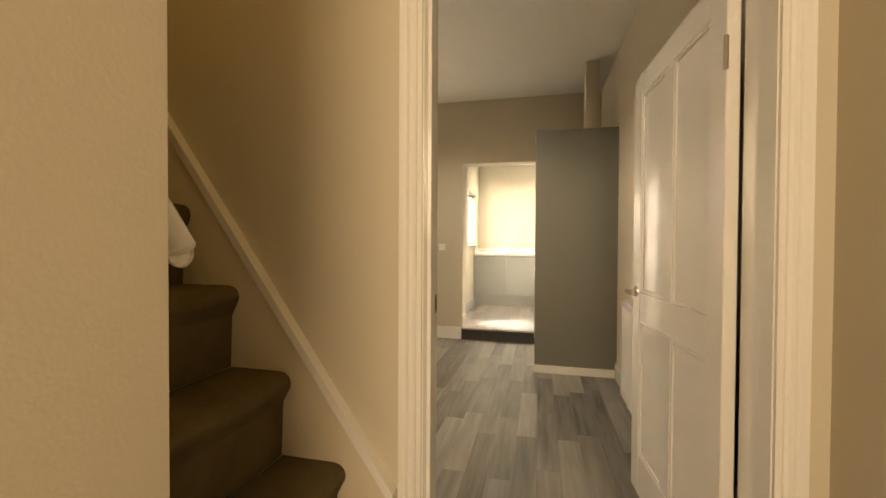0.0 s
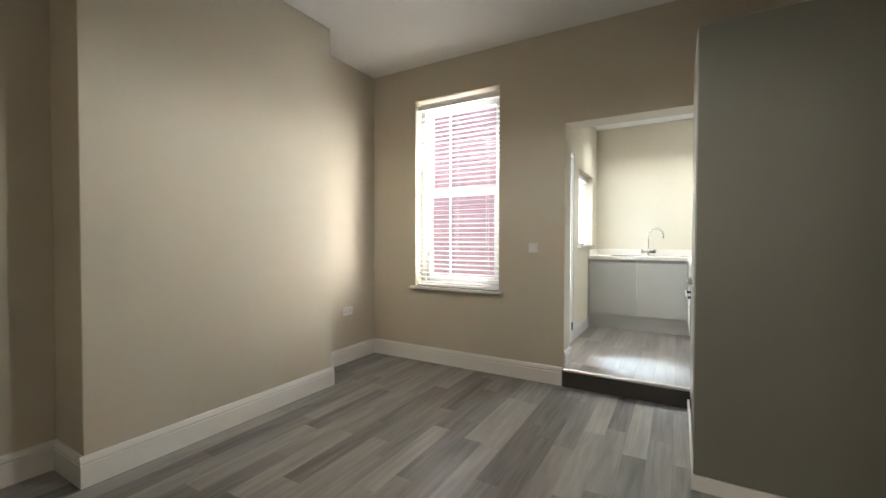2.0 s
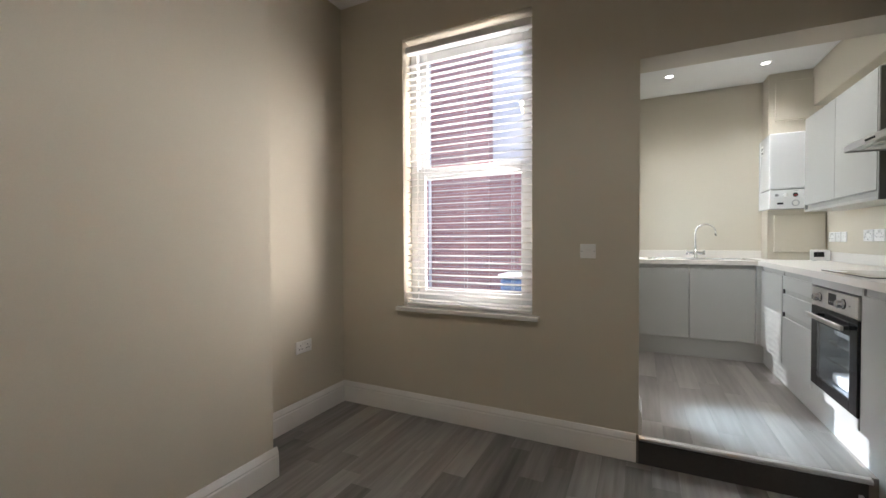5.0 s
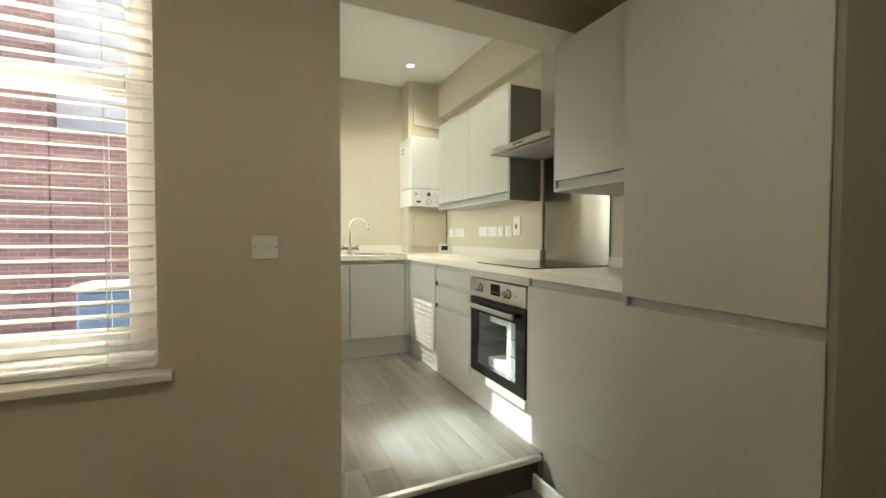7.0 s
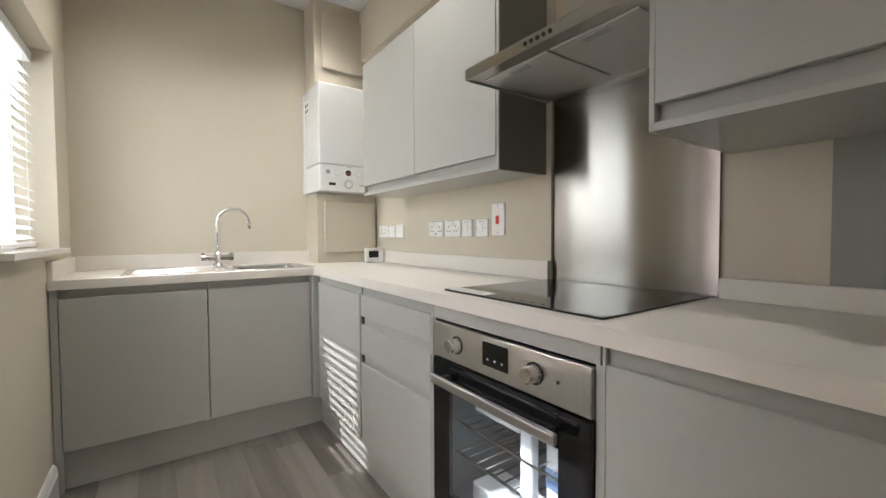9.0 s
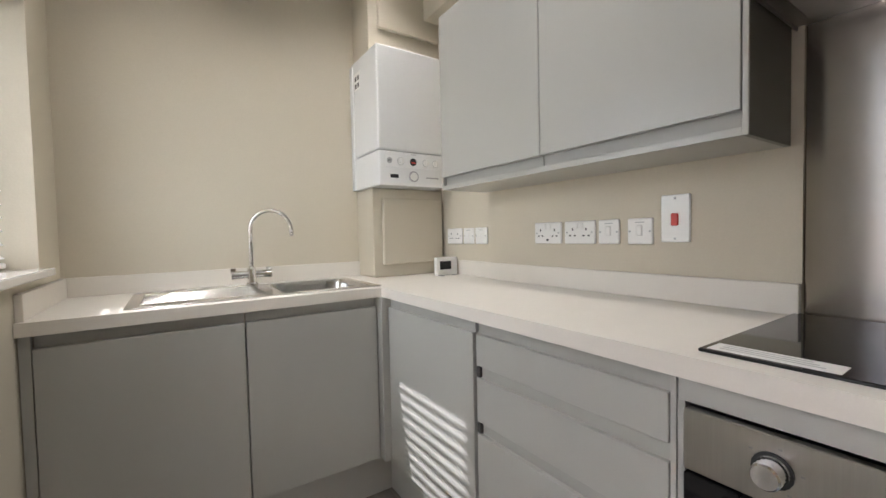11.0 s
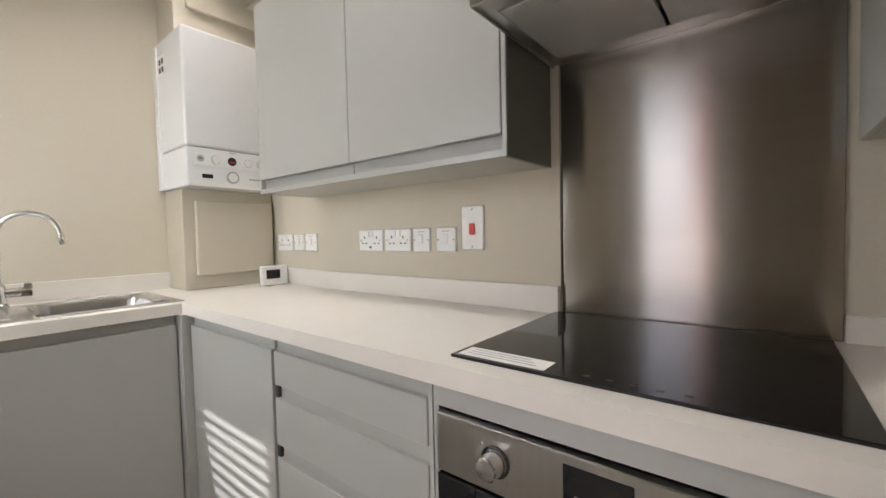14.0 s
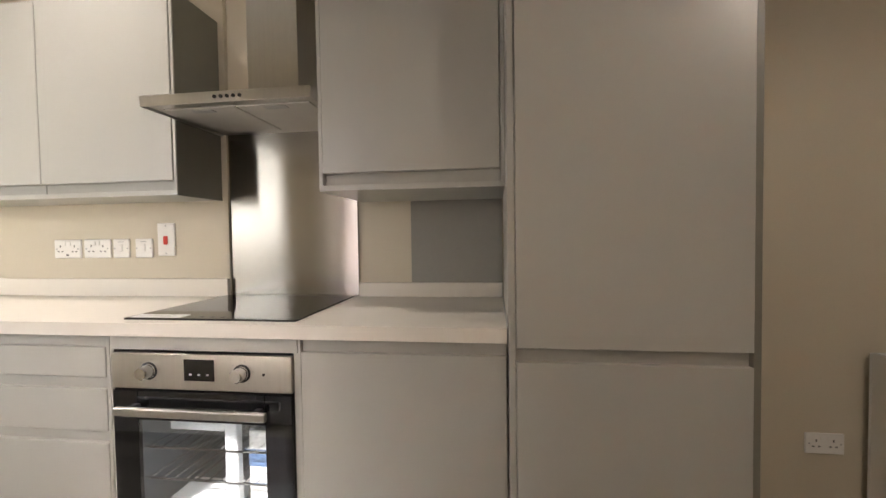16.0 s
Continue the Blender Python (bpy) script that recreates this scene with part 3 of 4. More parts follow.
def venetian(name, label, x, y, along, length, z0, z1, pitch, tilt, depth, slats_named="slat"):
    """A venetian blind: head rail, slats, bottom rail, ladder cords. along is 'x' or 'y'; (x, y) its middle."""
    v = thing(name, (x, y, z1), label, "blind")
    ax = along == "x"

    def place(u0, d0, zz0, u1, d1, zz1, bev=0.0, bm=None):
        if ax:
            return bx(x + u0, y + d0, zz0, x + u1, y + d1, zz1, bev, bm)
        return bx(x + d0, y + u0, zz0, x + d1, y + u1, zz1, bev, bm)
    h = length / 2
    part("head_rail", place(-h, -0.028, z1 - 0.045, h, 0.028, z1, 0.003), SLAT, v)
    part("bottom_rail", place(-h + 0.004, -depth / 2, z0, h - 0.004, depth / 2, z0 + 0.018, 0.003), SLAT, v)
    n = int((z1 - 0.06 - z0 - 0.03) / pitch)
    own = bmesh.new()
    k = 4
    rows = []
    for i in range(k + 1):
        a = i / k * 2 - 1
        rows.append([own.verts.new((s * (h - 0.006), a * depth / 2, 0.004 * (1 - a * a) + t)) for s in (-1, 1) for t in (0.0, 0.0022)])
    for a, c in zip(rows, rows[1:]):
        own.faces.new((a[0], a[2], c[2], c[0])), own.faces.new((a[1], c[1], c[3], a[3]))
        own.faces.new((a[0], c[0], c[1], a[1])), own.faces.new((a[2], a[3], c[3], c[2]))
    own.faces.new((rows[0][0], rows[0][1], rows[0][3], rows[0][2])), own.faces.new((rows[-1][0], rows[-1][2], rows[-1][3], rows[-1][1]))
    bmesh.ops.recalc_face_normals(own, faces=own.faces)
    me = bpy.data.meshes.new("slat")
    own.to_mesh(me)
    own.free()
    me.materials.append(SLAT)
    for i in range(n):
        s = new("slat", me)
        s.parent = v
        s.matrix_parent_inverse = Matrix.Translation((-x, -y, -z1))
        s.matrix_basis = Matrix.Translation((x, y, z0 + 0.04 + pitch * i)) @ pose(0, 0, 0, 0, 0, 0 if ax else -90) @ pose(0, 0, 0, tilt, 0, 0)
    for u in (-h + 0.13, 0.0, h - 0.13) if length > 0.85 else (-h + 0.12, h - 0.12):
        for d in (-depth / 2, depth / 2):
            part("ladder_cord", place(u - 0.0012, d - 0.0008, z0, u + 0.0012, d + 0.0008, z1 - 0.02), SLAT, v)
    return v


def sash_window():
    w = thing("window_1", (-2.0, 5.2, 0.77), "white sliding sash window with a deep reveal", "window", "", "structure")
    x0, x1, z0, z1, ya, yb = -2.483, -1.542, 0.787, 2.713, 5.17, 5.262
    b = bx(x0, ya, z0, x0 + 0.05, yb, z1)
    bx(x1 - 0.05, ya, z0, x1, yb, z1, bm=b)
    bx(x0 + 0.05, ya, z1 - 0.05, x1 - 0.05, yb, z1, bm=b)
    bx(x0 + 0.05, ya, z0, x1 - 0.05, yb, z0 + 0.04, bm=b)
    part("window_frame", b, UPVC, w)
    for nm, za, zb, y in (("upper_sash", 1.72, z1 - 0.05, 5.225), ("lower_sash", z0 + 0.04, 1.80, 5.185)):
        b = bx(x0 + 0.05, y, za, x0 + 0.105, y + 0.036, zb, 0.004)
        bx(x1 - 0.105, y, za, x1 - 0.05, y + 0.036, zb, 0.004, bm=b)
        bx(x0 + 0.105, y, zb - 0.06, x1 - 0.105, y + 0.036, zb, 0.004, bm=b)
        bx(x0 + 0.105, y, za, x1 - 0.105, y + 0.036, za + 0.07, 0.004, bm=b)
        s = part(nm, b, UPVC, w)
        pane = part("pane", bx(x0 + 0.10, y + 0.014, za + 0.06, x1 - 0.10, y + 0.018, zb - 0.055), GLASS, s)
        pane.visible_shadow = False
    part("sash_lock", bx(-2.04, 5.165, 1.80, -1.98, 5.19, 1.812, 0.004), BRASS, w)
    part("window_sill", bx(-2.527, 4.998, 0.757, -1.493, 5.171, 0.787, 0.006, seg=2), WHITE, w, "white gloss window board")
    return w


sash_window()
venetian("venetian_blind", "white wooden venetian blind, lowered with slats open", -2.012, 5.098, "x", 0.925, 0.79, 2.665, 0.046, 6, 0.05)


def plate(name, label, centre, normal, w, h, kind, group=""):
    """A wall plate: socket, switch or spur. normal: the way it faces, along x or y."""
    n = Vector(normal)
    t = thing(name, centre, label, "socket" if "socket" in name else "switch", group)
    u = Vector((abs(n.y), abs(n.x), 0))

    def box(a0, z0, a1, z1, d0, d1, bev=0.0):
        p, q = Vector(centre) + u * a0 + n * d0, Vector(centre) + u * a1 + n * d1
        return bx(min(p.x, q.x), min(p.y, q.y), centre[2] + z0, max(p.x, q.x), max(p.y, q.y), centre[2] + z1, bev)
    part("face_plate", box(-w / 2, -h / 2, w / 2, h / 2, 0.0, 0.009, 0.003), PLASTIC, t)
    for s in (-1, 1):
        part("screw", box(s * w * 0.40 - 0.003, -0.003, s * w * 0.40 + 0.003, 0.003, 0.009, 0.0105) if kind != "cooker"
             else box(-0.003, s * h * 0.42 - 0.003, 0.003, s * h * 0.42 + 0.003, 0.009, 0.0105), GREYP, t)
    if kind == "double":
        for s in (-1, 1):
            c = s * w * 0.22
            for a, z, ww, hh in ((0, 0.012, 0.005, 0.010), (-0.011, -0.012, 0.009, 0.005), (0.011, -0.012, 0.009, 0.005)):
                part("pin_hole", box(c + a - ww / 2, z - hh / 2, c + a + ww / 2, z + hh / 2, 0.009, 0.0096), BLACK, t)
            part("rocker", box(s * 0.012 - 0.007, 0.014, s * 0.012 + 0.007, 0.036, 0.009, 0.0125, 0.002), PLASTIC, t)
    elif kind == "usb":
        for s in (-1, 1):
            c = s * w * 0.26
            for a, z, ww, hh in ((0, 0.012, 0.005, 0.010), (-0.010, -0.012, 0.009, 0.005), (0.010, -0.012, 0.009, 0.005)):
                part("pin_hole", box(c + a - ww / 2, z - hh / 2, c + a + ww / 2, z + hh / 2, 0.009, 0.0096), BLACK, t)
            part("rocker", box(s * 0.012 - 0.007, 0.014, s * 0.012 + 0.007, 0.036, 0.009, 0.0125, 0.002), PLASTIC, t)
        part("usb_port", box(-0.006, -0.032, 0.006, -0.024, 0.009, 0.0096), BLACK, t)
    elif kind == "single":
        part("rocker", box(-0.010, -0.014, 0.010, 0.020, 0.009, 0.0135, 0.002), PLASTIC, t)
        part("marking", box(-0.016, 0.028, 0.016, 0.031, 0.009, 0.0095), GREYP, t)
    elif kind == "spur":
        part("rocker", box(-0.016, -0.010, 0.016, 0.012, 0.009, 0.013, 0.002), PLASTIC, t)
    elif kind == "cooker":
        part("rocker", box(-0.011, -0.022, 0.011, 0.016, 0.009, 0.0145, 0.003), RED, t, "red rocker")
    return t


plate("wall_socket", "white double wall socket low in the alcove", (XL, 1.88, 0.505), (1, 0, 0), 0.146, 0.086, "double", "living room sockets")
plate("wall_socket", "white double wall socket low in the alcove", (XL, 4.62, 0.527), (1, 0, 0), 0.146, 0.086, "double", "living room sockets")
plate("wall_socket", "white double wall socket low on the wall", (XR, 3.22, 0.45), (-1, 0, 0), 0.146, 0.086, "double", "living room sockets")
plate("fused_spur", "white fused spur switch on the greige wall", (-1.208, YF, 1.195), (0, -1, 0), 0.088, 0.086, "spur")


# ---- kitchen units ----
ZT0, ZT1 = 1.030, 1.070     # worktop
XF = 0.02                   # door faces of the long run
YS = 6.95                   # door faces of the sink run
ZD = 0.335                  # foot of the doors


def front(y0, y1, z0, z1, parent, name="door", x=XF, label=""):
    return part(name, bx(x, y0 + 0.0015, z0, x + 0.019, y1 - 0.0015, z1, 0.0015), UNIT, parent, label)


def channel(y0, y1, z0, z1, parent, x=XF):
    """Recessed finger channel above a handleless front."""
    part("channel", bx(x + 0.0125, y0 + 0.002, z0 - 0.0, x + 0.03, y1 - 0.002, z1), UNIT_IN, parent)


def unit(name, label, y0, y1, fronts, z0=ZD, z1=ZT0, x=XF, depth=0.56, cat="cabinet", group="kitchen base units"):
    """A cabinet of the long run, facing -x. fronts: (y0, y1, z0, z1, part name)."""
    t = thing(name, (x + 0.3, (y0 + y1) / 2, z0), label, cat, group)
    part("body", bx(x + 0.031, y0 + 0.0005, z0, x + depth, y1 - 0.0005, z1 - 0.001), UNIT, t)
    for a, c, za, zb, nm in fronts:
        front(a, c, za, zb, t, nm, x)
        channel(a, c, zb, zb + 0.036, t, x)
    return t


unit("base_cabinet", "grey handleless base cabinet beside the oven", 4.517, 5.118, [(4.52, 5.112, ZD, 0.990, "door")])
unit("drawer_unit", "grey handleless three-drawer unit beside the oven", 5.738, 6.325, [(5.75, 6.318, 0.895, 0.990, "drawer_front"), (5.75, 6.318, 0.725, 0.858, "drawer_front"), (5.75, 6.318, ZD, 0.688, "drawer_front")])
drawers = bpy.data.objects["drawer_unit"]
part("face_edge", bx(XF + 0.002, 5.7385, ZD, XF + 0.0305, 5.7490, ZT0 - 0.002), UNIT, drawers)
part("face_edge", bx(XF + 0.002, 5.1125, ZD, XF + 0.0305, 5.1192, ZT0 - 0.002), UNIT, bpy.data.objects["base_cabinet"])
# dark blocks stand in for the shade inside the open channel ends
for z in (0.858, 0.688):
    part("channel_end_shade", bx(XF + 0.003, 6.303, z + 0.002, XF + 0.0128, 6.3175, z + 0.035), DARK, drawers, "dark block for the shade in the open channel end")
unit("corner_cabinet", "grey handleless corner cabinet under the worktop", 6.325, 7.50, [(6.33, 6.905, ZD, 0.990, "door")])
part("corner_post", bx(-0.008, 6.91, ZD, 0.05, 6.972, ZT0 - 0.001, 0.001), UNIT, None)
tagged(bpy.data.objects["corner_post"], "narrow grey filler post in the corner", "filler", "kitchen base units")


def sink_unit():
    t = thing("sink_cabinet", (-0.5, 7.2, ZD), "grey handleless sink cabinet with two doors", "cabinet", "kitchen base units")
    part("body", bx(-1.085, YS + 0.031, ZD, 0.03, 7.5, 0.86), UNIT, t)
    part("end_panel", bx(-1.089, YS + 0.004, ZK, -1.064, YS + 0.03, ZT0 - 0.001), UNIT, t)
    for x0, x1 in ((-1.061, -0.519), (-0.514, -0.012)):
        part("door", bx(x0, YS, ZD, x1, YS + 0.019, 0.990, 0.0015), UNIT, t)
        part("channel", bx(x0, YS + 0.022, 0.975, x1, YS + 0.03, ZT0 - 0.002), UNIT_IN, t)
    return t


sink_unit()
for b in (bx(-1.088, YS + 0.045, ZK, 0.06, YS + 0.06, ZD), bx(XF + 0.04, 5.05, ZK, XF + 0.055, YS + 0.045, ZD), bx(XF + 0.04, YT0 + 0.02, 0.0, XF + 0.055, 5.049, ZD)):
    tagged(part("plinth", b, UNIT), "grey plinth board under the kitchen units", "plinth", "plinth boards")

# worktop in one L, cut round the sink bowl
def slab(outline, hole, z0, z1):
    """A flat slab of a given outline with one hole."""
    bm = bmesh.new()
    loops = [[bm.verts.new((x, y, z1)) for x, y in pts] for pts in (outline, hole)]
    edges = [bm.edges.new((l[i], l[(i + 1) % len(l)])) for l in loops for i in range(len(l))]
    bmesh.ops.triangle_fill(bm, edges=edges, use_beauty=True)
    top = bm.faces[:]
    low = bmesh.ops.extrude_face_region(bm, geom=top)
    bmesh.ops.translate(bm, vec=(0, 0, z0 - z1), verts=[v for v in low["geom"] if isinstance(v, bmesh.types.BMVert)])
    bmesh.ops.recalc_face_normals(bm, faces=bm.faces)
    return bm


b = slab([(0.004, YT1 + 0.004), (XK, YT1 + 0.004), (XK, YKB - 0.001), (-1.091, YKB - 0.001), (-1.091, 6.934), (0.004, 6.934)],
         [(-0.375, 7.02), (0.0, 7.02), (0.0, 7.40), (-0.375, 7.40)], ZT0, ZT1)
tagged(part("worktop", b, WORKTOP), "pale stone-effect laminate worktop in an L", "worktop")


def upstand(name, x0, y0, x1, y1, z1=1.148):
    tagged(part(name, bx(x0, y0, ZT1 + 0.0005, x1, y1, z1, 0.0015), WORKTOP), "pale laminate upstand along the wall", "upstand", "worktop upstands")


upstand("upstand", XK - 0.019, YT1 + 0.004, XK - 0.0005, 5.12, 1.128)
upstand("upstand", XK - 0.041, 5.705, XK - 0.0225, 6.86)
upstand("upstand", XK - 0.019, 6.861, XK - 0.0005, 7.318)
upstand("upstand", -1.072, YKB - 0.02, 0.149, YKB - 0.001)
upstand("upstand", -1.0915, 6.95, -1.0725, YKB - 0.001)
part("sealant", bx(0.02, YT1 + 0.0005, ZT1, XK - 0.02, YT1 + 0.005, ZT1 + 0.005), UPVC)
tagged(bpy.data.objects["sealant"], "thin white sealant bead at the worktop end", "sealant")


def tall_unit():
    t = thing("tall_cabinet", (0.3, 4.2, 0.3), "tall grey handleless larder cabinet with two doors", "cabinet")
    part("body", bx(XF + 0.01, YT0 + 0.018, 0.30, XK + 0.1, YT1 - 0.001, 2.325), UNIT, t)
    part("side_panel", bx(-0.006, YT0, 0.076, XR - 0.001, YT0 + 0.018, 2.33, 0.001), END, t, "darker grey-green end panel, its shade mixed into the colour")
    part("inner_panel", bx(-0.006, YT1 - 0.018, 0.31, XK - 0.001, YT1, 2.33, 0.001), UNIT, t)
    y0, y1 = YT0 + 0.02, YT1 - 0.02
    part("door", bx(-0.012, y0, 0.32, 0.007, y1, 0.985, 0.0015), UNIT, t)
    part("door", bx(-0.012, y0, 1.022, 0.007, y1, 2.325, 0.0015), UNIT, t)
    part("channel", bx(0.010, y0, 0.975, 0.022, y1, 1.03), UNIT_IN, t)
    part("top_panel", bx(XF, YT0, 2.3305, XR - 0.001, YT1, 2.334), UNIT, t)
    return t


tall_unit()


def wall_unit(name, label, x, y0, y1, z0, z1, doors):
    t = thing(name, (XK - 0.01, (y0 + y1) / 2, z0), label, "cabinet", "kitchen wall units")
    xb = XK - 0.0235 if y0 > 5.5 else XK - 0.001
    part("body", bx(x + 0.024, y0 + 0.012, z0 + 0.018, xb, y1 - 0.012, z1 - 0.018), UNIT, t)
    for a, c in ((y0, y0 + 0.012), (y1 - 0.012, y1)):
        # only the side towards -y takes the grey darkened for shade
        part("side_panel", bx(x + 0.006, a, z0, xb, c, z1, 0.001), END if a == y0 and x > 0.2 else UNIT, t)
        part("side_edge", bx(x, a, z0, x + 0.006, c, z1, 0.001), UNIT, t)
    part("bottom_panel", bx(x, y0 + 0.012, z0, xb, y1 - 0.012, z0 + 0.018, 0.001), UNIT, t)
    part("top_panel", bx(x, y0 + 0.012, z1 - 0.018, xb, y1 - 0.012, z1, 0.001), UNIT, t)
    for a, c in doors:
        part("door", bx(x - 0.003, a + 0.002, z0 + 0.056, x + 0.016, c - 0.002, z1 - 0.006, 0.0015), UNIT, t)
        part("channel", bx(x + 0.018, a + 0.002, z0 + 0.018, x + 0.024, c - 0.002, z0 + 0.07), UNIT_IN, t)
    return t


wall_unit("wall_cabinet", "grey handleless wall cabinet with two doors", 0.303, 5.728, 6.90, 1.488, 2.256, [(5.74, 6.312), (6.312, 6.888)])
wall_unit("wall_cabinet", "deep grey handleless wall cabinet beside the larder", 0.158, 4.517, 5.104, 1.468, 2.21, [(4.53, 5.092)])


# ---- appliances ----
def oven():
    t = thing("built_in_oven", (0.3, 5.43, 0.39), "built-in steel oven with black glass door", "oven")
    y0, y1 = 5.137, 5.722
    xa = 0.012
    part("fascia_strip", bx(XF, 5.122, 0.985, XF + 0.018, 5.734, ZT0 - 0.004, 0.001), UNIT, t, "grey filler strip")
    part("side_filler", bx(XF + 0.004, 5.120, ZD, XF + 0.022, y0 - 0.002, 0.984), UNIT, t)
    part("side_filler", bx(XF + 0.004, y1 + 0.002, ZD, XF + 0.022, 5.737, 0.984), UNIT, t)
    part("bottom_strip", bx(XF, y0, ZD, XF + 0.018, y1, 0.384, 0.001), UNIT, t)
    part("control_panel", bx(xa, y0, 0.868, 0.03, y1, 0.977, 0.002), STEEL_V, t, "brushed steel control panel")
    d = part("oven_door", bx(xa, y0, 0.392, 0.03, y0 + 0.085, 0.862, 0.002), BLACKG, t, "black glass door")
    bm = bx(xa, y1 - 0.085, 0.392, 0.03, y1, 0.862, 0.002)
    bx(xa, y0 + 0.085, 0.772, 0.03, y1 - 0.085, 0.862, 0.002, bm=bm)
    bx(xa, y0 + 0.085, 0.392, 0.03, y1 - 0.085, 0.45, 0.002, bm=bm)
    part("door_frame", bm, BLACKG, d)
    pane = part("window_pane", bx(xa + 0.001, y0 + 0.085, 0.45, xa + 0.005, y1 - 0.085, 0.772), OVENGLASS, d)
    pane.visible_shadow = False
    part("handle", bx(-0.034, y0 + 0.06, 0.800, -0.018, y1 - 0.045, 0.826, 0.004, seg=2), STEEL_V, d, "flat steel bar handle")
    for y in (y0 + 0.10, y1 - 0.085):
        part("handle_post", bx(-0.02, y - 0.012, 0.803, xa + 0.002, y + 0.012, 0.823, 0.003), BLACK, d)
    cav = bx(0.5, y0 + 0.05, 0.43, 0.51, y1 - 0.05, 0.85)
    bx(0.03, y0 + 0.04, 0.42, 0.51, y0 + 0.05, 0.86, bm=cav)
    bx(0.03, y1 - 0.05, 0.42, 0.51, y1 - 0.04, 0.86, bm=cav)
    bx(0.03, y0 + 0.05, 0.42, 0.5, y1 - 0.05, 0.43, bm=cav)
    bx(0.03, y0 + 0.05, 0.85, 0.5, y1 - 0.05, 0.86, bm=cav)
    part("cavity", cav, ENAMEL, t, "dark enamel oven cavity")
    for z in (0.56, 0.66):
        bm = bmesh.new()
        for i in range(12):
            bx(0.06, y0 + 0.07 + i * 0.04, z, 0.45, y0 + 0.074 + i * 0.04, z + 0.004, bm=bm)
        bx(0.06, y0 + 0.06, z, 0.066, y1 - 0.06, z + 0.006, bm=bm)
        part("rack", bm, CHROME, t, "chrome wire rack")
    for y in (5.594, 5.291):
        k = part("knob", lathe([(0, 0.034), (0.017, 0.034), (0.0195, 0.031), (0.021, 0.006), (0.024, 0.0)], (xa, y, 0.924), 26, "X"), CHROME, t, "chrome control knob")
        part("knob_collar", cyl((xa - 0.003, y, 0.924), (xa + 0.001, y, 0.924), 0.027), BLACK, k)
        for a in range(5):
            an = radians(40 + a * 65)
            part("dial_mark", bx(xa - 0.0006, y + 0.036 * math.cos(an) - 0.0025, 0.924 + 0.036 * math.sin(an) - 0.0015, xa + 0.001, y + 0.036 * math.cos(an) + 0.0025, 0.924 + 0.036 * math.sin(an) + 0.0015), GREYP, t)
    part("clock_display", bx(xa - 0.0015, 5.379, 0.897, xa + 0.001, 5.478, 0.962, 0.001), BLACKG, t, "black clock display")
    for y in (5.40, 5.428, 5.456):
        part("display_symbol", bx(xa - 0.0022, y - 0.004, 0.914, xa - 0.0014, y + 0.004, 0.919), GREYP, t)
    part("indicator", cyl((xa - 0.002, 5.222, 0.922), (xa + 0.001, 5.222, 0.922), 0.004), BLACK, t)
    return t


oven()


def oven_glints():
    """White blocks made up for the bright marks in the oven window, and a booklet."""
    t = thing("oven_glint_blocks", (0.09, 5.46, 0.432), "made-up white blocks for bright marks in the oven window, and a booklet", "packaging")
    part("top_strip", bx(0.075, 5.40, 0.715, 0.10, 5.585, 0.765, 0.004), GLINT, t)
    part("upright", bx(0.075, 5.355, 0.433, 0.105, 5.398, 0.765, 0.004), GLINT, t)
    part("base_block", bx(0.075, 5.40, 0.433, 0.20, 5.60, 0.49, 0.006), GLINT, t)
    k = part("booklet", bx(0.12, 5.235, 0.433, 0.128, 5.345, 0.70, 0.002), PLASTIC, t, "white instruction booklet")
    part("cover_band", bx(0.1185, 5.25, 0.585, 0.1205, 5.345, 0.64), BLUEP, k, "blue printed band")
    for i in range(4):
        part("print_line", bx(0.119, 5.25, 0.52 + 0.014 * i, 0.1204, 5.33, 0.524 + 0.014 * i), GREYP, k)
    return t


oven_glints()


def hob():
    t = thing("ceramic_hob", (0.3, 5.41, ZT1), "black ceramic glass hob with a paper label", "hob")
    part("glass_top", bx(0.052, 5.138, ZT1, 0.553, 5.716, ZT1 + 0.006, 0.0015), BLACKG, t)
    for i in range(5):
        part("touch_mark", bx(0.075, 5.32 + i * 0.035, ZT1 + 0.006, 0.083, 5.33 + i * 0.035, ZT1 + 0.0063), DARK, t)
    s = part("label", bx(0.062, 5.53, ZT1 + 0.006, 0.112, 5.705, ZT1 + 0.0068), PLASTIC, t, "white paper label")
    for i in range(3):
        part("print_line", bx(0.074 + i * 0.012, 5.55 + 0.01 * i, ZT1 + 0.0068, 0.078 + i * 0.012, 5.69, ZT1 + 0.0071), GREYP, s)
    return t


hob()
tagged(part("splashback", bx(XK - 0.012, 5.122, ZT1 + 0.001, XK - 0.001, 5.703, 1.80, 0.001), STEEL), "brushed stainless steel splashback behind the hob", "splashback")


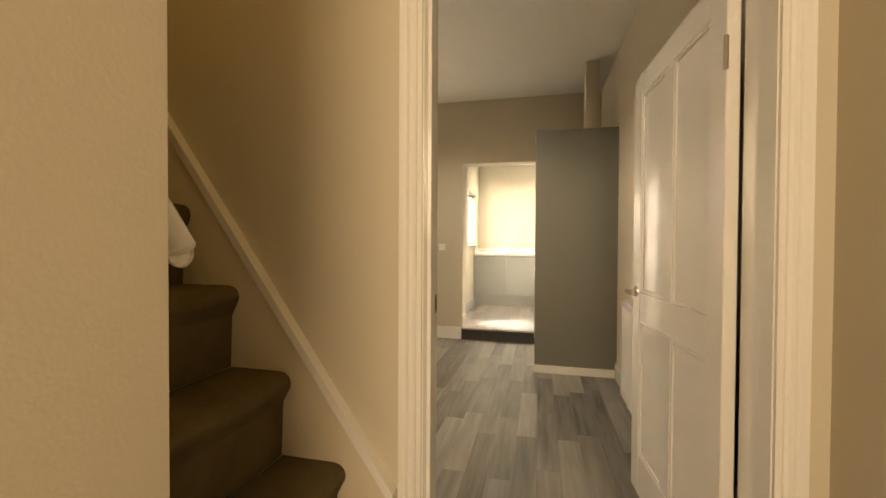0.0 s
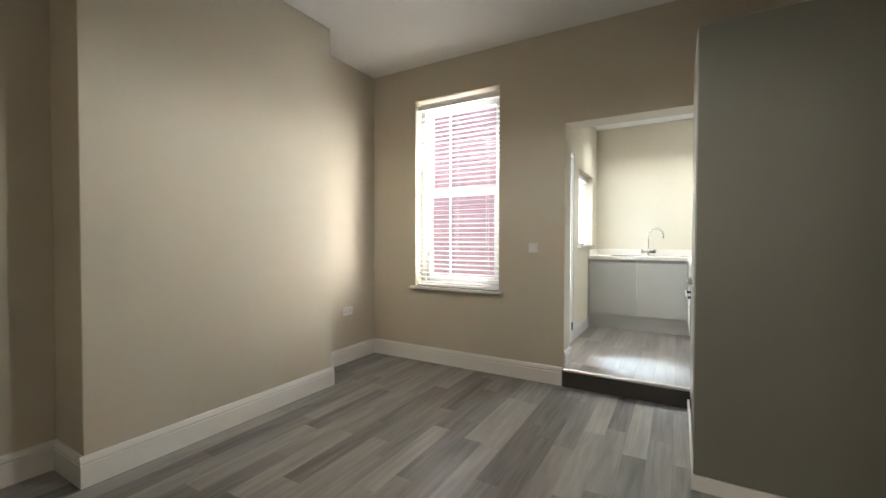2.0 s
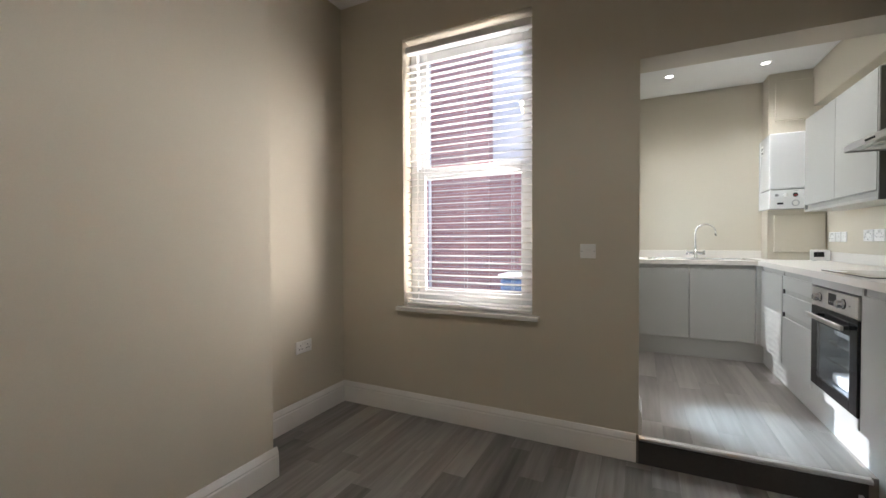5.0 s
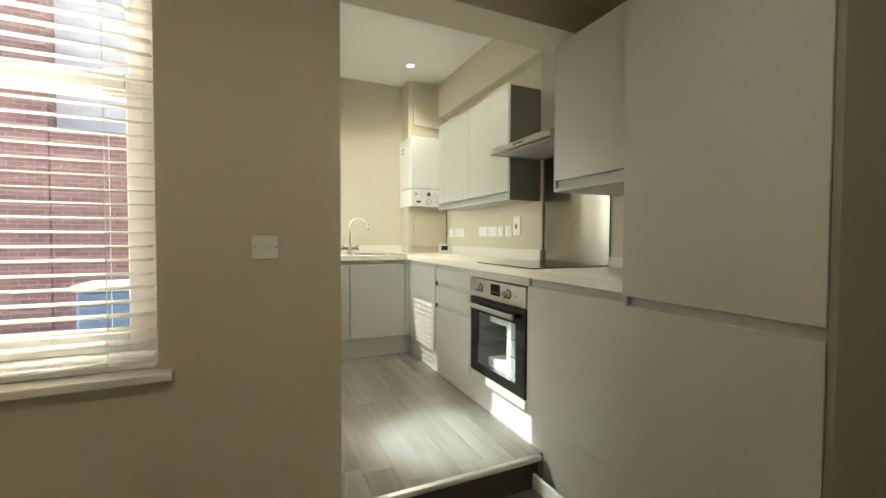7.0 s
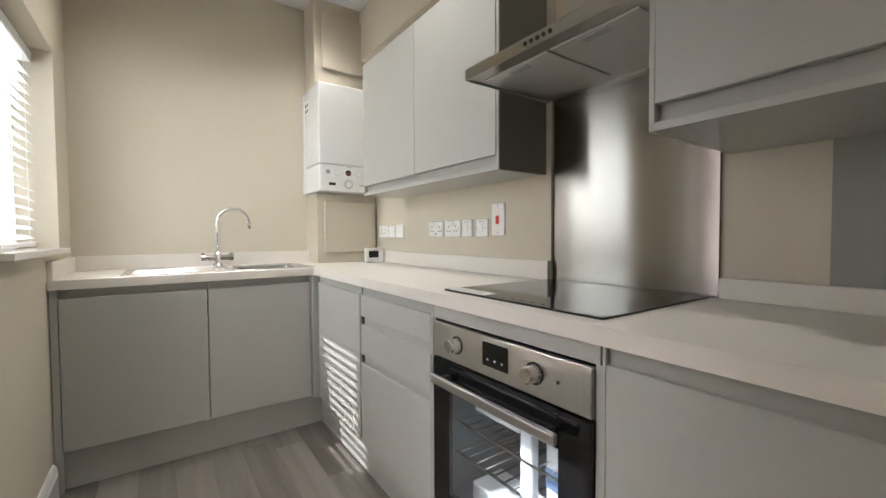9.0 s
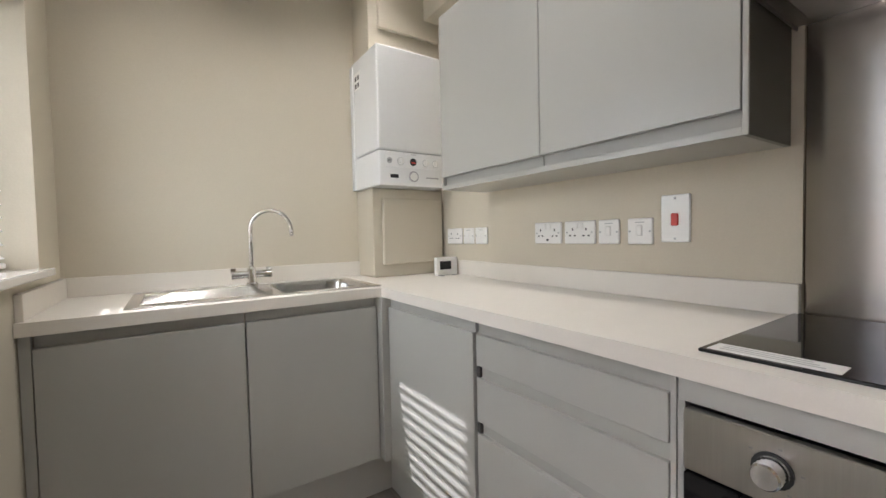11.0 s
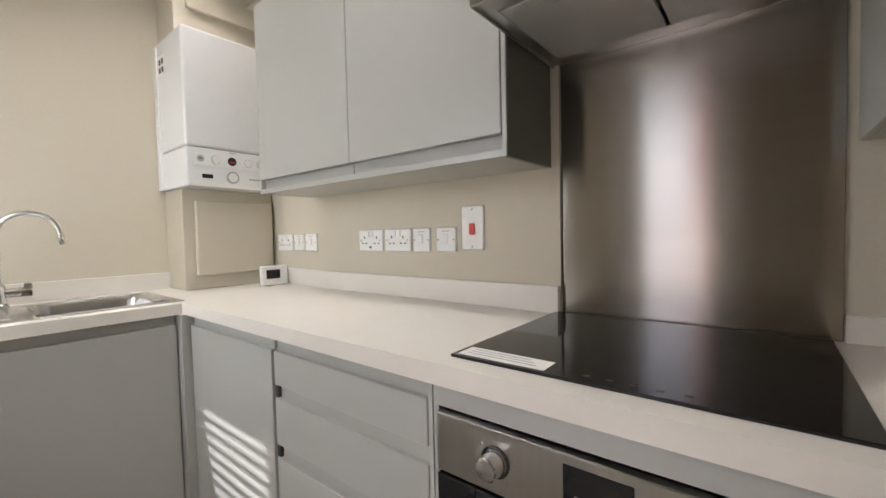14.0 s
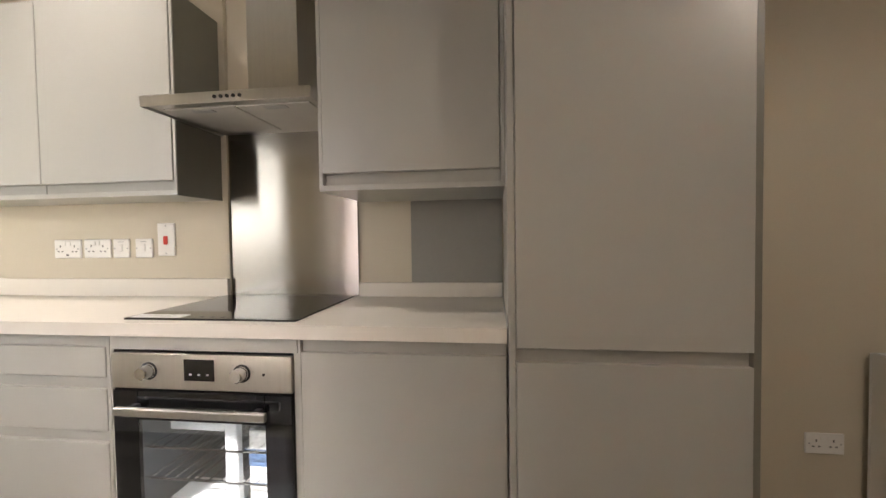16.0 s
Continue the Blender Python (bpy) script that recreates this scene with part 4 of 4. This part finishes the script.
def hood():
    t = thing("cooker_hood", (0.4, 5.41, 1.76), "stainless steel chimney cooker hood with two filters", "cooker hood")
    x0, x1, y0, y1, z = 0.145, XK - 0.013, 5.122, 5.720, 1.765
    part("front_lip", bx(x0, y0, z, x0 + 0.006, y1, z + 0.036, 0.0015), STEEL_V, t)
    part("side_lip", bx(x0 + 0.006, y0, z, x1, y0 + 0.004, z + 0.036), STEEL_V, t)
    part("side_lip", bx(x0 + 0.006, y1 - 0.004, z, x1, y1, z + 0.036), STEEL_V, t)
    bm = bx(x0 + 0.006, y0 + 0.004, z + 0.008, x0 + 0.06, y1 - 0.004, z + 0.011)
    bx(x1 - 0.05, y0 + 0.004, z + 0.008, x1, y1 - 0.004, z + 0.011, bm=bm)
    bx(x0 + 0.06, y0 + 0.004, z + 0.008, x1 - 0.05, y0 + 0.03, z + 0.011, bm=bm)
    bx(x0 + 0.06, y1 - 0.03, z + 0.008, x1 - 0.05, y1 - 0.004, z + 0.011, bm=bm)
    part("underside", bm, STEEL_V, t)
    mid = (y0 + y1) / 2
    for a, c in ((y0 + 0.033, mid - 0.004), (mid + 0.004, y1 - 0.033)):
        f = part("filter", bx(x0 + 0.063, a, z + 0.004, x1 - 0.053, c, z + 0.010, 0.002), FILTER, t, "mesh grease filter")
        m = (a + c) / 2
        part("filter_catch", bx(x0 + 0.075, m - 0.04, z + 0.0015, x0 + 0.105, m + 0.04, z + 0.0045, 0.002), GREYP, f)
    # sloping canopy up to the chimney
    cx0, cy0, cy1, zt = 0.35, 5.262, 5.462, 1.865
    bm = bmesh.new()
    lo = [bm.verts.new(p) for p in ((x0, y0, z + 0.036), (x1, y0, z + 0.036), (x1, y1, z + 0.036), (x0, y1, z + 0.036))]
    hi = [bm.verts.new(p) for p in ((cx0, cy0, zt), (x1, cy0, zt), (x1, cy1, zt), (cx0, cy1, zt))]
    for i in range(4):
        bm.faces.new((lo[i], lo[(i + 1) % 4], hi[(i + 1) % 4], hi[i]))
    bm.faces.new(lo[::-1]), bm.faces.new(hi)
    bmesh.ops.recalc_face_normals(bm, faces=bm.faces)
    part("canopy", bm, STEEL_V, t)
    part("chimney", bx(cx0, cy0, zt, XK - 0.001, cy1, 2.80, 0.0015), STEEL_V, t, "square steel chimney")
    for i in range(5):
        part("button", cyl((x0 - 0.004, 5.36 + 0.022 * i, z + 0.018), (x0 + 0.001, 5.36 + 0.022 * i, z + 0.018), 0.006, seg=14), BLACK, t)
    return t


hood()


def boiler():
    t = thing("wall_boiler", (0.35, 7.25, 1.54), "white wall-hung gas boiler with dial controls", "boiler")
    x0, x1, y0, y1, z0, z1 = 0.132, 0.53, 7.195, 7.527, 1.54, 2.228
    part("casing", bx(x0, y0, 1.715, x1, y1, z1, 0.010, seg=3), BOILER, t)
    c = part("control_cover", bx(x0, y0 - 0.003, z0, x1, y1, 1.711, 0.008, seg=2), BOILER, t)
    part("wall_jig", bx(x0 - 0.006, 7.49, z0, x0 + 0.05, y1, z1 - 0.02), BOILER, t)
    yb = y0 - 0.003
    part("control_panel", bx(x0 + 0.03, yb - 0.003, 1.632, x1 - 0.02, yb + 0.001, 1.690, 0.001), UPVC, c)
    for x, r, m in ((x0 + 0.055, 0.016, GREYP), (x0 + 0.118, 0.022, LGREY), (x0 + 0.19, 0.021, BLACK), (x0 + 0.265, 0.021, LGREY), (x0 + 0.325, 0.021, LGREY)):
        k = part("dial", cyl((x, yb - 0.005, 1.662), (x, yb, 1.662), r * 0.9, r), m, c)
        if m is LGREY:
            part("knob", cyl((x, yb - 0.013, 1.662), (x, yb - 0.004, 1.662), r * 0.72, r * 0.8), PLASTIC, k, "white turning knob")
            part("pointer", bx(x - 0.0035, yb - 0.018, 1.647, x + 0.0035, yb - 0.012, 1.677, 0.001), PLASTIC, k)
        elif m is BLACK:
            part("display", bx(x - 0.012, yb - 0.0062, 1.655, x + 0.012, yb - 0.0048, 1.661), RED, k, "red display line")
        else:
            part("needle", bx(x - 0.008, yb - 0.0062, 1.660, x + 0.006, yb - 0.0048, 1.664), BLACK, k)
    k = part("pressure_gauge", cyl((x0 + 0.19, yb - 0.008, 1.588), (x0 + 0.19, yb, 1.588), 0.028), GREYP, c, "grey ringed pressure gauge")
    part("gauge_face", cyl((x0 + 0.19, yb - 0.009, 1.588), (x0 + 0.19, yb - 0.007, 1.588), 0.021), PLASTIC, k)
    part("badge", bx(x0 + 0.06, yb - 0.002, 1.577, x0 + 0.105, yb + 0.001, 1.595, 0.001), BLACK, c, "small dark maker's badge")
    part("badge", bx(x0 + 0.268, yb - 0.001, 1.583, x0 + 0.345, yb + 0.001, 1.590), GREYP, c)
    part("vent_logo", bx(x0 + 0.18, yb - 0.001, 1.698, x0 + 0.21, yb + 0.001, 1.702), GREYP, c)
    s = part("warning_label", bx(x0 - 0.001, 7.40, 2.07, x0 + 0.001, 7.48, 2.16), PLASTIC, t, "paper label with printed marks")
    for i in range(4):
        part("print_mark", bx(x0 - 0.0016, 7.41 + 0.034 * (i % 2), 2.08 + 0.038 * (i // 2), x0 - 0.0008, 7.432 + 0.034 * (i % 2), 2.104 + 0.038 * (i // 2)), BLACK, s)
    return t


boiler()
for z0, z1 in ((1.137, 1.485), (2.36, 2.72)):
    tagged(part("access_panel", bx(0.198, 7.294, z0, 0.565, 7.319, z1, 0.004), PAINT), "greige painted access panel on the boxed column", "access panel", "column panels")


def sink():
    t = thing("kitchen_sink", (-0.4, 7.2, ZT1), "stainless steel inset sink with ridged drainer", "sink")
    x0, x1, y0, y1, zt = -0.86, 0.032, 6.985, 7.43, ZT1 + 0.004
    bx0, bx1, by0, by1 = -0.365, -0.01, 7.03, 7.385
    bm = bx(x0, y0, ZT1, bx0, y1, zt, 0.002)
    bx(bx1, y0, ZT1, x1, y1, zt, 0.002, bm=bm)
    bx(bx0, y0, ZT1, bx1, by0, zt, 0.002, bm=bm)
    bx(bx0, by1, ZT1, bx1, y1, zt, 0.002, bm=bm)
    part("rim", bm, SINKM, t)
    # bowl: rounded rings going down
    bm = bmesh.new()
    cx, cy, hw, hd = (bx0 + bx1) / 2, (by0 + by1) / 2, (bx1 - bx0) / 2, (by1 - by0) / 2
    rings = []
    for s, z in ((1.0, zt), (0.985, zt - 0.006), (0.95, zt - 0.02), (0.9, zt - 0.12), (0.8, zt - 0.145), (0.25, zt - 0.15)):
        ring = []
        for i in range(48):
            a = 2 * math.pi * i / 48
            c, sn = math.cos(a), math.sin(a)
            e = 0.32 if s > 0.5 else 1
            ring.append(bm.verts.new((cx + hw * s * math.copysign(abs(c) ** e, c), cy + hd * s * math.copysign(abs(sn) ** e, sn), z)))
        rings.append(ring)
    for a, c in zip(rings, rings[1:]):
        for i in range(48):
            bm.faces.new((a[i], a[(i + 1) % 48], c[(i + 1) % 48], c[i]))
    bm.faces.new(rings[-1])
    bmesh.ops.recalc_face_normals(bm, faces=bm.faces)
    for f in bm.faces:
        f.normal_flip()
    part("bowl", bm, SINKM, t, smooth=True)
    part("waste", cyl((cx, cy, zt - 0.150), (cx, cy, zt - 0.147), 0.04), CHROME, t)
    for i in range(9):
        part("drainer_ridge", bx(-0.82 + 0.01 * (i % 2), 7.05 + i * 0.036, zt - 0.001, -0.42, 7.062 + i * 0.036, zt + 0.0035, 0.0015), SINKM, t)
    return t


sink()


def tap():
    x, y, z = -0.422, 7.41, ZT1 + 0.004
    t = thing("mixer_tap", (x, y, z), "chrome swan-neck mixer tap with two cross levers", "tap")
    part("base", lathe([(0, 0), (0.027, 0), (0.027, 0.008), (0.022, 0.014), (0.02, 0.05), (0.02, 0.075), (0.012, 0.085), (0, 0.085)], (x, y, z), 24), CHROME, t, smooth=False)
    r = 0.088
    pts = [(x, y, z + 0.08), (x, y, z + 0.255)]
    for i in range(1, 15):
        a = math.pi * i / 14 * 0.97
        pts.append((x + (r - r * math.cos(a)) * 0.94, y - (r - r * math.cos(a)) * 0.35, z + 0.255 + r * math.sin(a)))
    pts.append((pts[-1][0] + 0.004, pts[-1][1] - 0.001, pts[-1][2] - 0.04))
    part("spout", tube(pts, 0.0105, 16), CHROME, t, smooth=True)
    for s in (-1, 1):
        v = part("valve", cyl((x + s * 0.015, y, z + 0.05), (x + s * 0.085, y, z + 0.05), 0.016, 0.02), CHROME, t)
        part("lever", bx(x + s * 0.064, y - 0.006, z + 0.06, x + s * 0.088, y + 0.006, z + 0.082, 0.003), CHROME, v)
    return t


tap()


def thermostat():
    t = thing("room_thermostat", (0.48, 7.15, ZT1), "small white programmable thermostat standing on the worktop", "thermostat")
    part("case", bx(0.415, 7.135, ZT1 + 0.003, 0.55, 7.160, ZT1 + 0.098, 0.006, seg=2), PLASTIC, t)
    part("screen", bx(0.437, 7.1335, ZT1 + 0.034, 0.508, 7.136, ZT1 + 0.078, 0.001), BLACKG, t, "dark liquid crystal screen")
    part("button", bx(0.521, 7.133, ZT1 + 0.05, 0.536, 7.136, ZT1 + 0.062, 0.001), UPVC, t)
    for x in (0.435, 0.52):
        part("foot", bx(x, 7.12, ZT1 + 0.0005, x + 0.02, 7.165, ZT1 + 0.004, 0.001), GREYP, t)
    return t


thermostat()
XW = XK - 0.022
for y0, y1, kind, nm, lab in ((6.435, 6.576, "usb", "wall_socket", "white double socket with charging port above worktop"),
                              (6.282, 6.42, "double", "wall_socket", "white double wall socket above the worktop"),
                              (6.187, 6.269, "single", "appliance_switch", "white labelled appliance switch above the worktop"),
                              (6.071, 6.157, "single", "appliance_switch", "white labelled appliance switch above the worktop")):
    plate(nm, lab, (XW, (y0 + y1) / 2, 1.285), (-1, 0, 0), y1 - y0, 0.086, kind, "worktop sockets")
plate("cooker_switch", "white cooker switch plate with a red rocker", (XW, 6.002, 1.322), (-1, 0, 0), 0.086, 0.146, "cooker", "worktop sockets")
for y0, y1, kind, nm in ((7.121, 7.258, "double", "wall_socket"), (7.02, 7.107, "single", "appliance_switch"), (6.914, 7.007, "single", "appliance_switch")):
    plate(nm, "white wall plate in the recess by the boiler", (XK, (y0 + y1) / 2, 1.278), (-1, 0, 0), y1 - y0, 0.084, kind, "recess sockets")


# ---- kitchen openings ----
def kitchen_window():
    w = thing("window_2", (XKL - 0.18, 6.78, WZ0), "white framed kitchen window with a deep sill", "window", "", "structure")
    x0, x1 = XKO + 0.05, XKO + 0.11
    bm = bx(x0, WY0, WZ0, x1, WY0 + 0.055, WZ1, 0.003)
    bx(x0, WY1 - 0.055, WZ0, x1, WY1, WZ1, 0.003, bm=bm)
    bx(x0, WY0 + 0.055, WZ1 - 0.055, x1, WY1 - 0.055, WZ1, 0.003, bm=bm)
    bx(x0, WY0 + 0.055, WZ0, x1, WY1 - 0.055, WZ0 + 0.055, 0.003, bm=bm)
    part("window_frame", bm, UPVC, w)
    p = part("pane", bx(x0 + 0.025, WY0 + 0.05, WZ0 + 0.05, x0 + 0.03, WY1 - 0.05, WZ1 - 0.05), GLASS, w)
    p.visible_shadow = False
    part("window_sill", bx(XKO + 0.11, WY0 - 0.03, WZ0 - 0.022, XKL + 0.035, WY1 + 0.03, WZ0 + 0.004, 0.005, seg=2), WHITE, w, "white gloss window board")
    return w


kitchen_window()
venetian("venetian_blind", "white venetian blind lowered over the kitchen window", XKL - 0.095, (WY0 + WY1) / 2, "y", WY1 - WY0 - 0.025, 1.21, 2.085, 0.043, -25, 0.045)


def back_door():
    d = thing("back_door", (XKO + 0.1, 5.66, ZK), "white back door with clear and obscured glass panes", "door", "", "structure")
    bm = bx(XKO + 0.02, DY0, ZK, XKL + 0.012, DY0 + 0.05, DZ, 0.003)
    bx(XKO + 0.02, DY1 - 0.05, ZK, XKL + 0.012, DY1, DZ, 0.003, bm=bm)
    bx(XKO + 0.02, DY0 + 0.05, DZ - 0.05, XKL + 0.012, DY1 - 0.05, DZ, 0.003, bm=bm)
    part("door_lining", bm, UPVC, d)
    bm = bx(XKL, DY1, ZK, XKL + 0.018, DY1 + 0.065, DZ + 0.065, 0.004)
    bx(XKL, DY0 - 0.065, ZK, XKL + 0.018, DY0, DZ + 0.065, 0.004, bm=bm)
    bx(XKL, DY0, DZ, XKL + 0.018, DY1, DZ + 0.065, 0.004, bm=bm)
    part("architrave", bm, WHITE, d)
    # the leaf is unseen; its panes are sized for where the sun lands
    x0, x1 = XKO + 0.07, XKO + 0.12
    bm = bx(x0, DY0 + 0.052, ZK + 0.01, x1, DY0 + 0.10, DZ - 0.052, 0.003)
    bx(x0, DY1 - 0.10, ZK + 0.01, x1, DY1 - 0.052, DZ - 0.052, 0.003, bm=bm)
    ya, yb = DY0 + 0.10, DY1 - 0.10
    bx(x0, ya, 2.06, x1, yb, DZ - 0.052, 0.003, bm=bm)
    bx(x0, ya, 1.38, x1, yb, 1.45, 0.003, bm=bm)
    bx(x0, ya, ZK + 0.01, x1, yb, ZK + 0.60, 0.003, bm=bm)
    leaf = part("door_leaf", bm, UPVC, d)
    part("lower_pane", bx(x0 + 0.02, ya - 0.005, ZK + 0.595, x0 + 0.025, yb + 0.005, 1.385), OBSCURED, d, "obscured glass")
    p = part("upper_pane", bx(x0 + 0.02, ya - 0.005, 1.445, x0 + 0.025, yb + 0.005, 2.065), GLASS, d, "clear glass")
    p.visible_shadow = False
    part("handle", bx(x1, DY0 + 0.075, ZK + 0.95, x1 + 0.045, DY0 + 0.1, ZK + 0.975, 0.004), BRASS, leaf)
    part("hinge", cyl((XKL + 0.02, DY1 - 0.01, ZK + 0.14), (XKL + 0.02, DY1 - 0.01, ZK + 0.22), 0.008, seg=10), BLACK, d)
    return d


back_door()
for x, y in DOWNLIGHTS:
    t = thing("downlight", (x, y, ZKC), "small round recessed ceiling downlight, lit", "ceiling light", "kitchen downlights")
    part("bezel", lathe([(0.030, -0.001), (0.032, -0.006), (0.042, -0.005), (0.044, 0.0), (0.030, 0.0)], (x, y, ZKC - 0.001), 28), UPVC, t)
    lens = part("lens", cyl((x, y, ZKC - 0.004), (x, y, ZKC - 0.001), 0.029), SPOT, t, "lit lens")
    lens.visible_shadow = False

# ---- outside ----
structure("ground", bx(-400, -300, -0.45, 400, 500, -0.30), CONCRETE, "pale concrete back yard", "ground")


def brick_house():
    h = thing("brick_house", (-9.0, 14.0, -0.3), "red brick terraced house behind the yard", "house")
    part("wall", bx(-16, 12.0, -0.3, -4.3, 18.0, 7.2), BRICK, h)
    bm = bmesh.new()
    vs = [bm.verts.new(p) for p in ((-16.2, 11.8, 7.2), (-4.1, 11.8, 7.2), (-4.1, 18.2, 7.2), (-16.2, 18.2, 7.2), (-16.2, 15, 9.6), (-4.1, 15, 9.6))]
    for f in ((0, 1, 5, 4), (2, 3, 4, 5), (0, 4, 3), (1, 2, 5), (3, 2, 1, 0)):
        bm.faces.new([vs[i] for i in f])
    part("roof", bm, SLATE, h)
    part("downpipe", cyl((-5.9, 11.94, -0.3), (-5.9, 11.94, 7.1), 0.04), UPVC, h)
    return h


brick_house()
ph = thing("rendered_house", (-0.5, 16.0, -0.3), "pale rendered house beyond the yard wall", "house")
part("wall", bx(-4.29, 12.30, -0.3, 8.0, 20.0, 7.0), PALE, ph)
part("roof", bx(-4.09, 12.1, 7.0, 8.2, 20.2, 7.4), SLATE, ph)
# unseen brick block added to keep the sun off the living room window
nb = thing("sun_blocker_wing", (-5.5, 5.6, -0.3), "added red brick block keeping the sun off the living room window", "house")
part("wall", bx(-7.5, 5.28, -0.3, -3.7, 5.95, 6.5), BRICK, nb)
part("coping", bx(-7.55, 5.27, 6.5, -3.65, 6.0, 6.6), CONCRETE, nb)
# made-up brick block that ends the sun stripes at the drawers
cs = thing("sun_blocker_stack", (-4.2, 7.2, -0.3), "added tall red brick block keeping the sun off the drawers", "chimney")
part("stack", bx(-4.6, 7.02, -0.3, -3.7, 7.42, 6.4), BRICK, cs)
part("cap", bx(-4.65, 6.97, 6.4, -3.65, 7.47, 6.55), CONCRETE, cs)
yw = thing("yard_wall", (-2.5, 12.1, -0.3), "red brick yard wall with pale coping", "wall")
part("wall", bx(-4.29, 12.02, -0.3, 3.0, 12.25, 2.9), BRICK, yw)
part("coping", bx(-4.29, 11.98, 2.9, 3.0, 12.29, 2.98, 0.01), CONCRETE, yw)
wb = thing("wheelie_bin", (-2.75, 9.3, -0.3), "blue plastic wheelie bin with a pale lid in the yard", "bin")
part("body", bx(-3.05, 9.05, -0.3, -2.5, 9.6, 0.62, 0.03), BLUEP, wb)
part("lid", bx(-3.08, 9.0, 0.625, -2.47, 9.63, 0.70, 0.02), UPVC, wb, "pale lid")
structure("roof_kitchen", bx(XKO - 0.1, YW, ZKC + 0.13, XK + 0.5, YKB + 0.3, ZKC + 0.25), SLATE, "low slate roof over the kitchen", "roof")

# ---- planks of both floors ----
def planks(parent, mat, x0, x1, y0, y1, z, w=0.128, length=0.78, skip=()):
    me = bpy.data.meshes.new("plank")
    own = bx(0, 0, -0.006, 1, 1, 0)
    own.to_mesh(me)
    own.free()
    me.materials.append(mat)
    rng = random.Random(5)
    x, row = x0, 0
    while x < x1 - 0.01:
        wx = min(w, x1 - x)
        y = y0 - rng.uniform(0, length)
        while y < y1:
            a, c = max(y, y0), min(y + length, y1)
            if c - a > 0.02:
                p = new("plank", me)
                p.parent = parent
                p.matrix_basis = Matrix.Translation((x + 0.0004, a + 0.0004, z)) @ Matrix.Diagonal((wx - 0.0008, c - a - 0.0008, 1, 1))
            y += length
        x += w
        row += 1


planks(floor, PLANK, XL, XR, YN - 0.17, 5.03, 0.0)
planks(floor, PLANK, -0.41, XR, -1.2, YN - 0.17, 0.0)
planks(floor_kitchen, PLANK_K, XKL, XK, 5.046, YKB, ZK, 0.142, 0.9)
